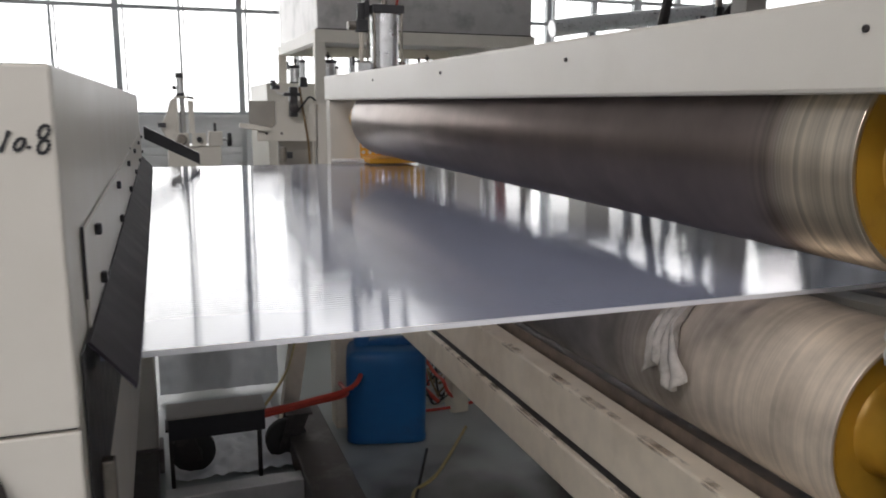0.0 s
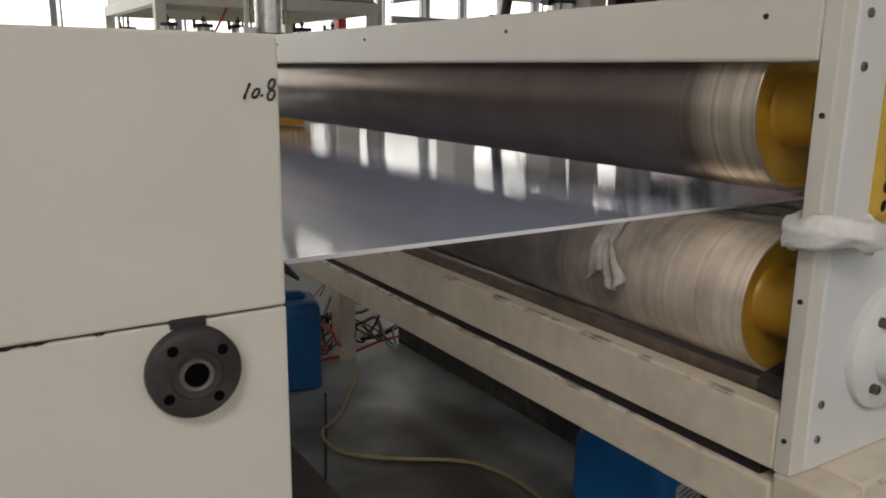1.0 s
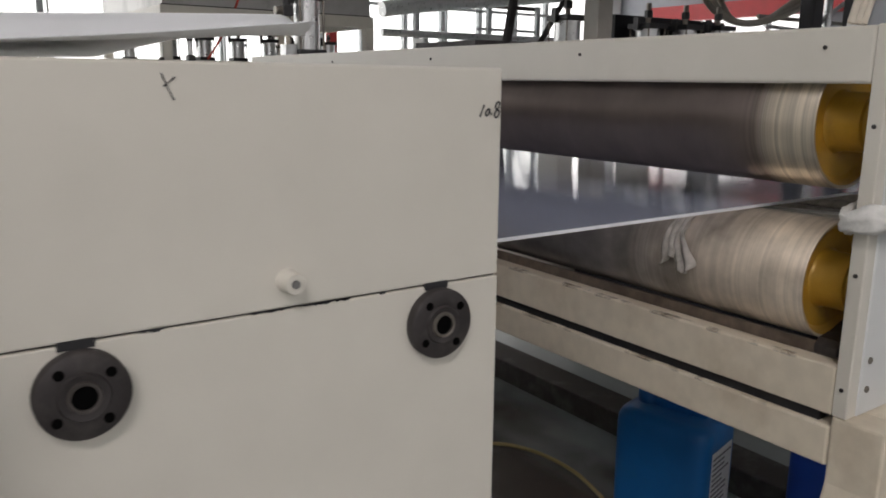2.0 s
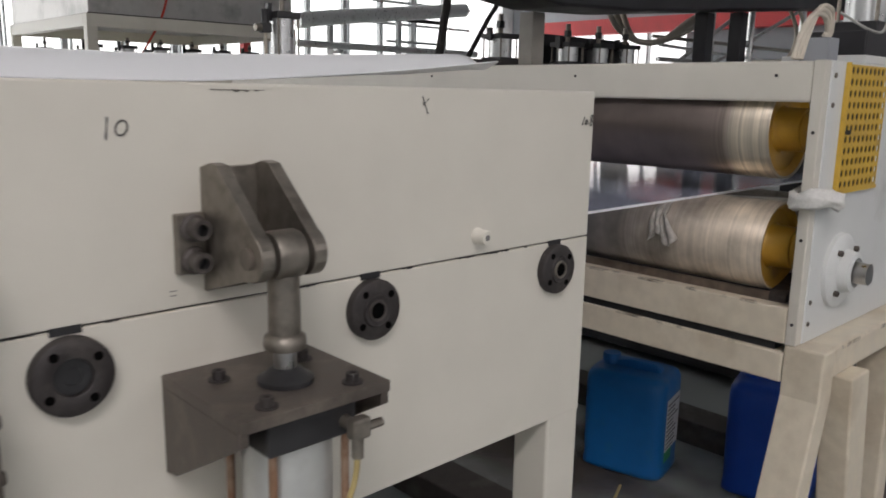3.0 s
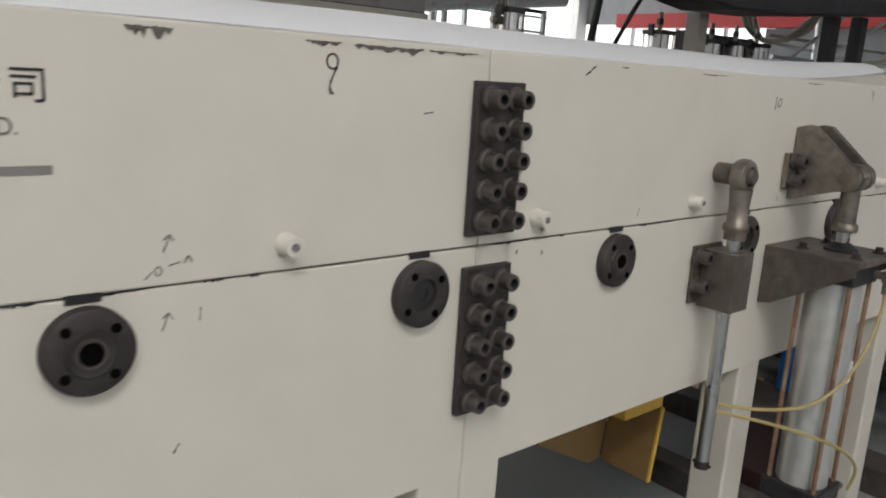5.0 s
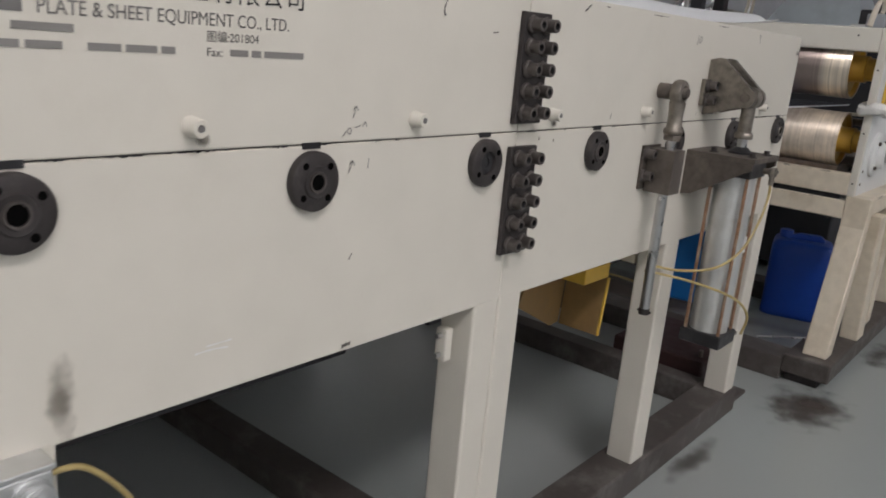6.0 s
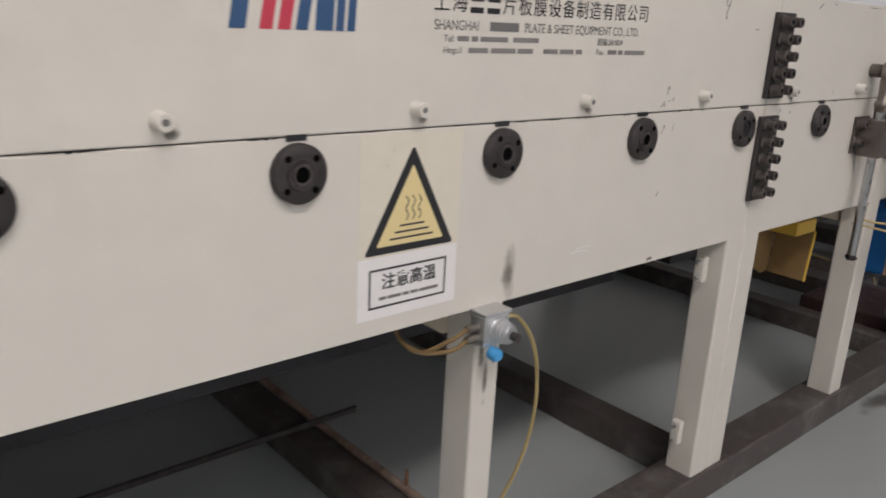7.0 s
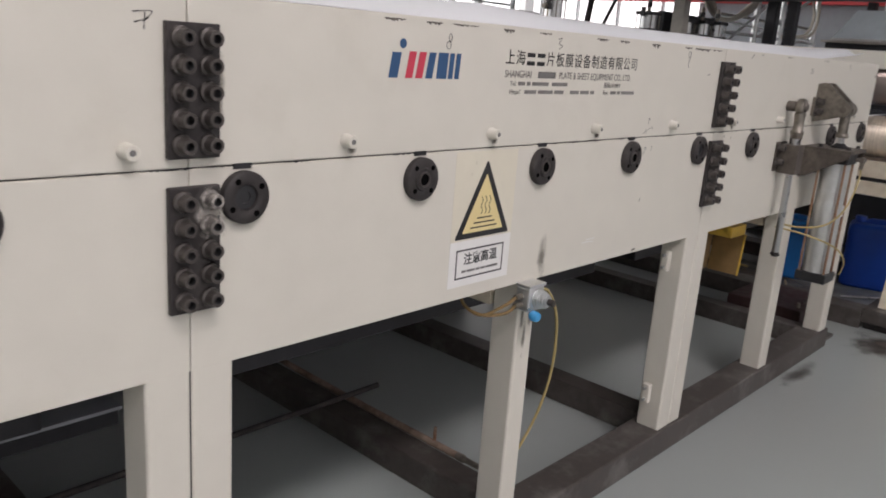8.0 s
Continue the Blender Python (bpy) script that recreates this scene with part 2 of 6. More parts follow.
def roll_material(name, far, near, y0, y1, metal, rough, streak_y, streak, contrast, mottle=0.1):
    """Chromed roll hazed with deposits: rings about its axis, paler and barer towards the near end, streaks up to streak_y."""
    m = bpy.data.materials.new(name)
    m.use_nodes = True
    t = m.node_tree
    p = t.nodes["Principled BSDF"]
    geo = t.nodes.new("ShaderNodeNewGeometry")
    sep = t.nodes.new("ShaderNodeSeparateXYZ")
    t.links.new(geo.outputs["Position"], sep.inputs[0])

    def noise_along(scale, detail):
        n = t.nodes.new("ShaderNodeTexNoise")
        n.noise_dimensions = "1D"
        n.inputs["Scale"].default_value, n.inputs["Detail"].default_value, n.inputs["Roughness"].default_value = scale, detail, 0.7
        t.links.new(sep.outputs["Y"], n.inputs["W"])
        return n.outputs["Fac"]

    def ramp(value, a, b, c, d, kind="LINEAR"):
        r = t.nodes.new("ShaderNodeMapRange")
        r.interpolation_type = kind
        for key, v in (("From Min", a), ("From Max", b), ("To Min", c), ("To Max", d)):
            r.inputs[key].default_value = v
        t.links.new(value, r.inputs["Value"])
        return r.outputs[0]

    def times(u, v):
        n = t.nodes.new("ShaderNodeMath")
        n.operation = "MULTIPLY"
        t.links.new(u, n.inputs[0])
        t.links.new(v, n.inputs[1])
        return n.outputs[0]

    mix = t.nodes.new("ShaderNodeMix")
    mix.data_type = "RGBA"
    mix.inputs["A"].default_value, mix.inputs["B"].default_value = (*near, 1), (*far, 1)
    t.links.new(ramp(sep.outputs["Y"], y0, y1, 0, 1, "SMOOTHSTEP"), mix.inputs["Factor"])
    rings = ramp(noise_along(45, 2), 0.2, 0.8, 1 - contrast, 1 + contrast)
    bands = ramp(noise_along(9, 3), 0.3, 0.7, 1 - contrast * 0.5, 1 + contrast * 0.5)
    # streaks: narrow pale and dark rings near the end
    amp = ramp(sep.outputs["Y"], streak_y, streak_y + 0.05, 0, 1)
    inv = t.nodes.new("ShaderNodeMath")
    inv.operation = "SUBTRACT"
    inv.inputs[0].default_value = 1.0
    t.links.new(amp, inv.inputs[1])
    swing = times(ramp(noise_along(60, 3), 0.3, 0.7, -streak, streak), inv.outputs[0])
    lines = t.nodes.new("ShaderNodeMath")
    lines.operation = "ADD"
    lines.inputs[0].default_value = 1.0
    t.links.new(swing, lines.inputs[1])
    blot = t.nodes.new("ShaderNodeTexNoise")
    blot.inputs["Scale"].default_value, blot.inputs["Detail"].default_value = 9, 6
    t.links.new(geo.outputs["Position"], blot.inputs["Vector"])
    soft = ramp(blot.outputs["Fac"], 0.3, 0.7, 1 - mottle, 1 + mottle)
    k = times(times(rings, bands), times(lines.outputs[0], soft))
    m2 = t.nodes.new("ShaderNodeMix")
    m2.data_type, m2.blend_type = "RGBA", "MULTIPLY"
    m2.inputs["Factor"].default_value = 1
    t.links.new(mix.outputs["Result"], m2.inputs["A"])
    t.links.new(k, m2.inputs["B"])
    t.links.new(m2.outputs["Result"], p.inputs["Base Color"])
    p.inputs["Metallic"].default_value = metal
    p.inputs["Roughness"].default_value = rough
    return m


ROLL_UP = roll_material("hazed_chrome_roll", (0.205, 0.168, 0.152), (0.60, 0.53, 0.43), 0.755, 0.82, 0.80, 0.29, 0.80, 0.26, 0.02, 0.12)
ROLL_LOW = roll_material("dusty_chrome_roll", (0.16, 0.15, 0.15), (0.60, 0.515, 0.415), 0.68, 1.30, 0.35, 0.38, 1.10, 0.13, 0.03, 0.40)


def sheet_material():
    """Clear hollow polycarbonate: glossy, grey-blue, with fine ribs along its run."""
    m = bpy.data.materials.new("clear_ribbed_plastic_sheet")
    m.use_nodes = True
    t = m.node_tree
    p = t.nodes["Principled BSDF"]
    p.inputs["Base Color"].default_value = (0.46, 0.50, 0.62, 1)
    p.inputs["Roughness"].default_value = 0.06
    p.inputs["IOR"].default_value = 1.58
    p.inputs["Specular IOR Level"].default_value = 0.5
    p.inputs["Transmission Weight"].default_value = 0.5
    geo = t.nodes.new("ShaderNodeNewGeometry")
    sep = t.nodes.new("ShaderNodeSeparateXYZ")
    t.links.new(geo.outputs["Position"], sep.inputs[0])
    w = t.nodes.new("ShaderNodeMath")
    w.operation = "MULTIPLY"
    w.inputs[1].default_value = 2 * math.pi / 0.011
    t.links.new(sep.outputs["Y"], w.inputs[0])
    s = t.nodes.new("ShaderNodeMath")
    s.operation = "SINE"
    t.links.new(w.outputs[0], s.inputs[0])
    n = t.nodes.new("ShaderNodeTexNoise")
    n.inputs["Scale"].default_value, n.inputs["Detail"].default_value = 5, 4
    t.links.new(geo.outputs["Position"], n.inputs["Vector"])
    ma = t.nodes.new("ShaderNodeMath")
    ma.operation = "MULTIPLY_ADD"
    t.links.new(s.outputs[0], ma.inputs[0])
    ma.inputs[1].default_value = 0.15
    t.links.new(n.outputs["Fac"], ma.inputs[2])
    b = t.nodes.new("ShaderNodeBump")
    b.inputs["Strength"].default_value, b.inputs["Distance"].default_value = 0.12, 0.002
    t.links.new(ma.outputs[0], b.inputs["Height"])
    t.links.new(b.outputs[0], p.inputs["Normal"])
    return m


SHEET = sheet_material()


def film_material():
    m = mat("white_plastic_film", (0.80, 0.81, 0.83), 0.34)
    return m


FILM = film_material()


def clear_film_material():
    m = mat("clear_hanging_film", (0.85, 0.86, 0.88), 0.14, 0, 0.02, 8)
    m.node_tree.nodes["Principled BSDF"].inputs["Transmission Weight"].default_value = 0.45
    m.node_tree.nodes["Principled BSDF"].inputs["IOR"].default_value = 1.45
    return m


FILM_CLEAR = clear_film_material()


def glass_material():
    m = bpy.data.materials.new("window_glass")
    m.use_nodes = True
    p = m.node_tree.nodes["Principled BSDF"]
    p.inputs["Base Color"].default_value = (0.95, 0.98, 0.97, 1)
    p.inputs["Roughness"].default_value = 0.02
    p.inputs["Transmission Weight"].default_value = 1.0
    p.inputs["IOR"].default_value = 1.05
    return m


GLASS = glass_material()


# ---- building helpers ----
def mesh_of(name, bm, material, smooth=False):
    me = bpy.data.meshes.new(name)
    if smooth:
        for e in bm.edges:
            if len(e.link_faces) != 2 or e.calc_face_angle(0.0) > 0.9:
                e.smooth = False
    bm.to_mesh(me)
    bm.free()
    me.materials.append(material)
    if smooth:
        for f in me.polygons:
            f.use_smooth = True
    return me


def part(name, bm, material, parent=None, label="", smooth=False, bevel=0.0):
    ob = new(name, mesh_of(name, bm, material, smooth))
    if parent:
        ob.parent = parent
    if label:
        ob["label"] = label
    if bevel:
        b = ob.modifiers.new("bevel", "BEVEL")
        b.width, b.segments, b.limit_method = bevel, 2, "ANGLE"
    return ob


def again(name, me, parent, m):
    """Another object on a mesh that exists already."""
    ob = new(name, me)
    ob.parent = parent
    ob.matrix_basis = m
    return ob


def thing(name, label, category, group="", at=(0, 0, 0)):
    ob = new(name)
    ob.location = at
    ob.empty_display_size = 0.1
    return tagged(ob, label, category, group)


def box(x0, x1, y0, y1, z0, z1, bm=None):
    bm = bm or bmesh.new()
    c = Matrix.LocRotScale(((x0 + x1) / 2, (y0 + y1) / 2, (z0 + z1) / 2), None, (x1 - x0, y1 - y0, z1 - z0))
    bmesh.ops.create_cube(bm, size=1, matrix=c)
    return bm


AXES = {"x": pose(0, 0, 0, 0, 90, 0), "y": pose(0, 0, 0, -90, 0, 0), "z": Matrix()}


def cyl(at, r, length, axis="z", seg=24, r2=None, bm=None):
    """A cylinder or cone from at, along the axis."""
    bm = bm or bmesh.new()
    m = Matrix.Translation(at) @ AXES[axis] @ Matrix.Translation((0, 0, length / 2))
    bmesh.ops.create_cone(bm, cap_ends=True, segments=seg, radius1=r, radius2=r if r2 is None else r2, depth=length, matrix=m)
    return bm


def lathe(at, profile, axis="z", seg=32, bm=None):
    """Profile of (radius, height) turned about an axis through at; closed where the radius is 0."""
    bm = bm or bmesh.new()
    m = Matrix.Translation(at) @ AXES[axis]
    rings = []
    for r, h in profile:
        if r < 1e-6:
            rings.append([bm.verts.new(m @ Vector((0, 0, h)))])
        else:
            rings.append([bm.verts.new(m @ Vector((r * math.cos(a), r * math.sin(a), h)))
                          for a in (2 * math.pi * i / seg for i in range(seg))])
    for a, b in zip(rings, rings[1:]):
        for i in range(seg):
            j = (i + 1) % seg
            if len(a) == 1 and len(b) > 1:
                bm.faces.new((a[0], b[j], b[i]))
            elif len(b) == 1 and len(a) > 1:
                bm.faces.new((a[i], a[j], b[0]))
            elif len(a) > 1:
                bm.faces.new((a[i], a[j], b[j], b[i]))
    bmesh.ops.recalc_face_normals(bm, faces=bm.faces)
    return bm


def prism(points, lo, hi, plane="yz", bm=None):
    """A flat outline, in the yz, xz or xy plane, given thickness from lo to hi along the third axis."""
    bm = bm or bmesh.new()
    put = {"yz": lambda a, b, c: (c, a, b), "xz": lambda a, b, c: (a, c, b), "xy": lambda a, b, c: (a, b, c)}[plane]
    bot = [bm.verts.new(put(a, b, lo)) for a, b in points]
    top = [bm.verts.new(put(a, b, hi)) for a, b in points]
    bm.faces.new(bot)
    bm.faces.new(top)
    n = len(points)
    for i in range(n):
        bm.faces.new((bot[i], bot[(i + 1) % n], top[(i + 1) % n], top[i]))
    bmesh.ops.recalc_face_normals(bm, faces=bm.faces)
    return bm


def smooth_path(points, steps=8):
    pts = [Vector(p) for p in points]
    out = []
    for i in range(len(pts) - 1):
        a, b, c, d = pts[max(i - 1, 0)], pts[i], pts[i + 1], pts[min(i + 2, len(pts) - 1)]
        for k in range(steps):
            u = k / steps
            out.append(0.5 * ((2 * b) + (c - a) * u + (2 * a - 5 * b + 4 * c - d) * u * u + (3 * b - a - 3 * c + d) * u ** 3))
    out.append(pts[-1])
    return out


def hose(points, r, seg=8, steps=8, bm=None):
    bm = bm or bmesh.new()
    path = smooth_path(points, steps)
    rings, up = [], Vector((0, 0, 1))
    for i, p in enumerate(path):
        d = (path[min(i + 1, len(path) - 1)] - path[max(i - 1, 0)]).normalized()
        if abs(d.dot(up)) > 0.95:
            up = Vector((1, 0, 0))
        s = d.cross(up).normalized()
        u = s.cross(d).normalized()
        up = u
        rings.append([bm.verts.new(p + r * (math.cos(a) * s + math.sin(a) * u)) for a in (2 * math.pi * k / seg for k in range(seg))])
    for a, b in zip(rings, rings[1:]):
        for k in range(seg):
            bm.faces.new((a[k], a[(k + 1) % seg], b[(k + 1) % seg], b[k]))
    bm.faces.new(rings[0])
    bm.faces.new(rings[-1])
    bmesh.ops.recalc_face_normals(bm, faces=bm.faces)
    return bm


def socket_screw(r=0.009, h=0.011, seg=16):
    """A socket head cap screw that points along -y, from y = 0, with its hexagon hole."""
    k = r * 0.52
    return lathe((0, 0, 0), [(0, 0), (r, 0), (r, -h + 0.0015), (r - 0.0015, -h), (k, -h), (k, -h * 0.35), (0, -h * 0.35)], "y", seg)


FACE = 0.667

# ---- hall ----
def hall():
    X0, X1, Y0, Y1, H = -14.0, 14.4, -7.0, 14.0, 7.0
    tagged(part("floor", box(X0, X1, Y0, Y1, -0.2, 0.0), FLOOR), "grey-green epoxy factory floor, scuffed and dusty", "floor", kind="structure")
    # unseen roof, opened for a lamp assumed from above
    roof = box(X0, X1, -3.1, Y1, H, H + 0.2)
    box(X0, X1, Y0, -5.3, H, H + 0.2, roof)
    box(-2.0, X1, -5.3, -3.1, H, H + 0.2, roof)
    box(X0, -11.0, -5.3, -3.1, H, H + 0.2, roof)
    tagged(part("ceiling", roof, ROOF), "grey metal roof, unseen, with an assumed long skylight", "ceiling", kind="structure")
    tagged(part("backdrop_above", box(-13.0, 0.0, -6.6, -1.6, H + 1.0, H + 1.1), SKY_GLOW), "glowing panel added above the assumed skylight", "sky", kind="structure")
    east = part("wall_east", box(X1, X1 + 0.2, Y0, 8.6, 0, H), SLATE)
    tagged(east, "slate grey end wall of the hall with a window band", "wall", kind="structure")
    part("parapet", box(X1, X1 + 0.2, 8.6005, Y1, 0, 1.25), WALL_PAINT, east)
    part("lintel", box(X1, X1 + 0.2, 8.6005, Y1, 3.0, H), SLATE, east)
    for y in (8.65, 9.9, 11.2, 12.5, 13.75):
        part("mullion", box(X1 + 0.05, X1 + 0.15, y, y + 0.07, 1.2505, 2.9995), FRAME_GREY, east)
    for z in (2.05,):
        part("transom", box(X1 + 0.06, X1 + 0.14, 8.6005, Y1, z, z + 0.05), FRAME_GREY, east)
    tagged(part("backdrop_east", box(X1 + 2.0, X1 + 2.1, 4.0, Y1 + 2.5, -2, 10), SKY_GLOW), "bright overcast sky outside the end windows", "sky", kind="structure")
    tagged(part("wall_west", box(X0 - 0.2, X0, Y0, Y1, 0, H), WALL_PAINT), "white end wall of the hall", "wall", kind="structure")
    # far long wall: parapet, a band of windows, wall above
    far = part("wall_north", box(X0, X1, Y1, Y1 + 0.24, 0, 1.25), WALL_PAINT)
    tagged(far, "white wall below and above a long band of windows", "wall", kind="structure")
    part("lintel", box(X0, X1, Y1, Y1 + 0.24, 6.2, H), WALL_PAINT, far)
    part("pier", box(14.0, X1, Y1, Y1 + 0.24, 1.25, 6.2), WALL_PAINT, far)
    for k in range(22):
        x = -12.4 + 0.98 * k
        z0, z1 = 0.12, 1.12
        if -4 < x < 9:
            # cast radiator ribs under the windows
            rad = part("radiator", box(x + 0.05, x + 0.94, Y1 - 0.10, Y1 - 0.06, z0, z1), WALL_PAINT, far, "white finned radiator")
            for j in range(7):
                part("fin", box(x + 0.05, x + 0.94, Y1 - 0.16, Y1 - 0.101, z0 + 0.14 * j, z0 + 0.14 * j + 0.09), WALL_PAINT, rad)
    n = 0
    for x in [-0.59 + 1.93 * k for k in range(-6, 7)]:
        n += 1
        w = new("window_%d" % n)
        tagged(w, "tall grey-framed factory window against a bright sky", "window", "windows of the long wall", "structure")
        part("window_sill", box(x, x + 1.93, Y1 - 0.10, Y1 + 0.2, 1.25, 1.30), WALL_PAINT, w)
        for a, b, name in ((x - 0.05, x + 0.05, "jamb"), (x + 0.10, x + 0.125, "sash"), (x + 0.95, x + 0.99, "mullion"), (x + 1.03, x + 1.05, "sash")):
            part(name, box(a, b, Y1 + 0.03, Y1 + 0.15, 1.3, 6.2), FRAME_GREY, w)
        for z in (1.32, 3.02, 3.5, 5.9):
            part("transom", box(x + 0.05, x + 1.88, Y1 + 0.04, Y1 + 0.14, z - 0.03, z + 0.03), FRAME_GREY, w)
        for a, b in ((x + 0.05, x + 0.95), (x + 0.99, x + 1.88)):
            g = part("pane", box(a, b, Y1 + 0.08, Y1 + 0.086, 1.35, 6.17), GLASS, w)
            g.visible_shadow = False
    tagged(part("backdrop", box(X0 - 10, 26, Y1 + 3.0, Y1 + 3.1, -2, 14), SKY_GLOW), "bright overcast sky outside the windows", "sky", kind="structure")
    # near long wall, unseen behind the walk; windows assumed, slate colour cuts bounced light
    near = part("wall_south", box(X0, X1, Y0 - 0.24, Y0, 0, 3.2), SLATE)
    tagged(near, "unseen near wall, slate below to cut bounce, with assumed windows", "wall", kind="structure")
    part("lintel", box(X0, X1, Y0 - 0.24, Y0, 5.2, H), WALL_PAINT, near)
    for x in [-14.0 + 3.0 * k for k in range(13)]:
        part("pier", box(x, x + 0.5, Y0 - 0.24, Y0, 3.2, 5.2), WALL_PAINT, near)
    tagged(part("backdrop_south", box(X0 - 10, X1 + 8, Y0 - 3.1, Y0 - 3.0, -2, 14), SKY_GLOW), "bright overcast sky outside the windows", "sky", kind="structure")
    # crane runway beam, painted red
    tagged(part("crane_beam", box(13.45, 13.75, -6.0, 12.3, 2.84, 3.16), RED_PAINT), "red painted crane runway beam across the end of the hall", "beam", kind="structure")
    tagged(part("partition", box(13.8, 13.9, -6.5, 8.6, 0.0, 2.84), SLATE), "slate grey partition under the red beam", "partition", kind="structure")


hall()

# ---- the long cream machine: three sections bolted end to end ----
JOINTS = [-0.102, -1.905, -3.93, -5.985]
SEAM, TOP, BOT, RAIL, BACK = 1.243, 1.531, 0.869, 0.108, 3.35

screw_big = mesh_of("socket_screw", lathe((0, 0, 0), [(0.0165, 0), (0.0185, -0.003), (0.0175, -0.007), (0.0135, -0.009), (0.0135, -0.0285), (0.0125, -0.030), (0.0075, -0.030), (0.0073, -0.016), (0, -0.016)], "y", 20), BOLT)
# socket faces are black: the hole's shade is put into their colour
screw_big.materials.append(BLACK)
for face in screw_big.polygons:
    if math.hypot(face.center.x, face.center.z) < 0.0074 and face.center.y > -0.0295:
        face.material_index = 1
screw_paint = screw_big.copy()
screw_paint.materials[0] = PAINTED_BOLT
screw_mid = mesh_of("cap_screw", socket_screw(0.0085, 0.012), BRACKET)
screw_plate = screw_mid.copy()
screw_plate.materials[0] = CAST
screw_small = mesh_of("recessed_screw", socket_screw(0.006, 0.005), DARK_STEEL)


def flange_mesh():
    """A bearing cover: stepped disc on the face, open bore, four counterbored holes."""
    bm = lathe((0, 0, 0), [(0, -0.006), (0.017, -0.006), (0.018, -0.018), (0.026, -0.020), (0.028, -0.0165), (0.047, -0.0165), (0.050, -0.0135), (0.050, 0)], "y", 40)
    return bm


flange_me = mesh_of("bearing_cover", flange_mesh(), DARK_STEEL, True)
wide_me = mesh_of("bearing_cover", lathe((0, 0, 0), [(0, -0.004), (0.0235, -0.004), (0.0245, -0.015), (0.027, -0.0165), (0.047, -0.0165), (0.050, -0.0135), (0.050, 0)], "y", 40), DARK_STEEL, True)
# black discs put the shade of bores, recess and screw holes into the colour
pit_me = mesh_of("recess", lathe((0, 0, 0), [(0, -0.0055), (0.012, -0.0055), (0.0122, -0.0085), (0.0232, -0.0090), (0.0234, -0.0045)], "y", 28), BLACK, True)
bore_me = mesh_of("bore_ring", lathe((0, 0, 0), [(0.0135, -0.008), (0.0138, -0.0205), (0.0175, -0.0212), (0.019, -0.017)], "y", 28), BOLT, True)
bore_bright_me = bore_me.copy()
bore_bright_me.materials[0] = CAST
deep_me = mesh_of("bore", lathe((0, 0, 0), [(0, -0.0185), (0.0134, -0.0185), (0.0134, -0.008)], "y", 24), VOID)
hole_me = mesh_of("screw_hole", lathe((0, 0, 0), [(0, -0.0168), (0.0052, -0.0168), (0.0058, -0.0174), (0.006, -0.016)], "y", 14), VOID)
plug_me = mesh_of("hollow_plug", lathe((0, 0, 0), [(0, -0.014), (0.0065, -0.014), (0.0065, -0.030), (0.0135, -0.030), (0.0148, -0.028), (0.0148, -0.006), (0.017, -0.004), (0.017, 0)], "y", 20), CREAM, True)
# grey filler paints the shade inside a plug's bore
bore_dark_me = mesh_of("hex_bore", cyl((0, -0.0305, 0), 0.006, 0.0165, "y", 6), GREY_INK)


def slotted_leg(name, x0, x1, parent, y0=FACE - 0.0005):
    bm = box(x0, x1, y0, y0 + 0.092, RAIL, BOT + 0.003)
    upright = [e for e in bm.edges if abs(e.verts[0].co.z - e.verts[1].co.z) > 0.1]
    bmesh.ops.bevel(bm, geom=upright, offset=0.007, segments=3, profile=0.5, affect="EDGES")
    return part(name, bm, CREAM, parent)


def section(i):
    x1, x0 = JOINTS[i], JOINTS[i + 1]
    s = thing("machine_section", "cream enamelled sheet calibration machine section with dark bearing covers", "machine", "sections of the long machine")
    gap = 0.0008
    up = part("upper_housing", box(x0 + gap, x1 - gap, FACE, BACK, SEAM + 0.0012, TOP), CREAM, s, bevel=0.003)
    low = part("lower_housing", box(x0 + gap, x1 - gap, FACE, BACK, BOT, SEAM - 0.0012), CREAM, s, bevel=0.002)
    part("gasket", box(x0 + 0.004, x1 - 0.004, FACE + 0.006, BACK - 0.01, SEAM - 0.0011, SEAM + 0.0011), RUBBER, s, "dark gasket in the seam")
    # legs: a pair of tubes back and front at each end, one in the middle
    mid = (x0 + x1) / 2 if i else -0.985
    if i == 1:
        mid = -2.917
    for k, (a, b) in enumerate(((x0 + 0.001, x0 + 0.088), (mid - 0.047, mid + 0.047) if i != 1 else (mid - 0.037, mid + 0.037), (x1 - 0.088 if i else x1 - 0.10, x1 - 0.001))):
        slotted_leg("leg", a, b, s)
        slotted_leg("leg", a, b, s, BACK - 0.1)
    # frame bar under the housing, seen from below
    part("cross_member", box(mid - 0.04, mid + 0.04, FACE + 0.1, FACE + 0.3195, BOT - 0.09, BOT - 0.001), CREAM_WORN, s)
    # dark box added to shade the floor under the housing
    part("under_light_block", box(x0 + 0.15, x1 - 0.15, FACE + 0.32, BACK - 0.2, BOT - 0.20, BOT - 0.0015), DARK_HOOD, s, "dark box added under the housing to keep light off the floor", bevel=0.004)
    for k in range(3):
        x = x0 + 0.45 + k * (x1 - x0 - 0.9) / 2
        part("hanger_tab", box(x, x + 0.05, FACE + 0.24, FACE + 0.30, BOT - 0.075, BOT - 0.0015), CREAM_WORN, s)
    return s


sections = [section(i) for i in range(3)]


def section_at(x):
    return sections[0] if x > JOINTS[1] else sections[1] if x > JOINTS[2] else sections[2]


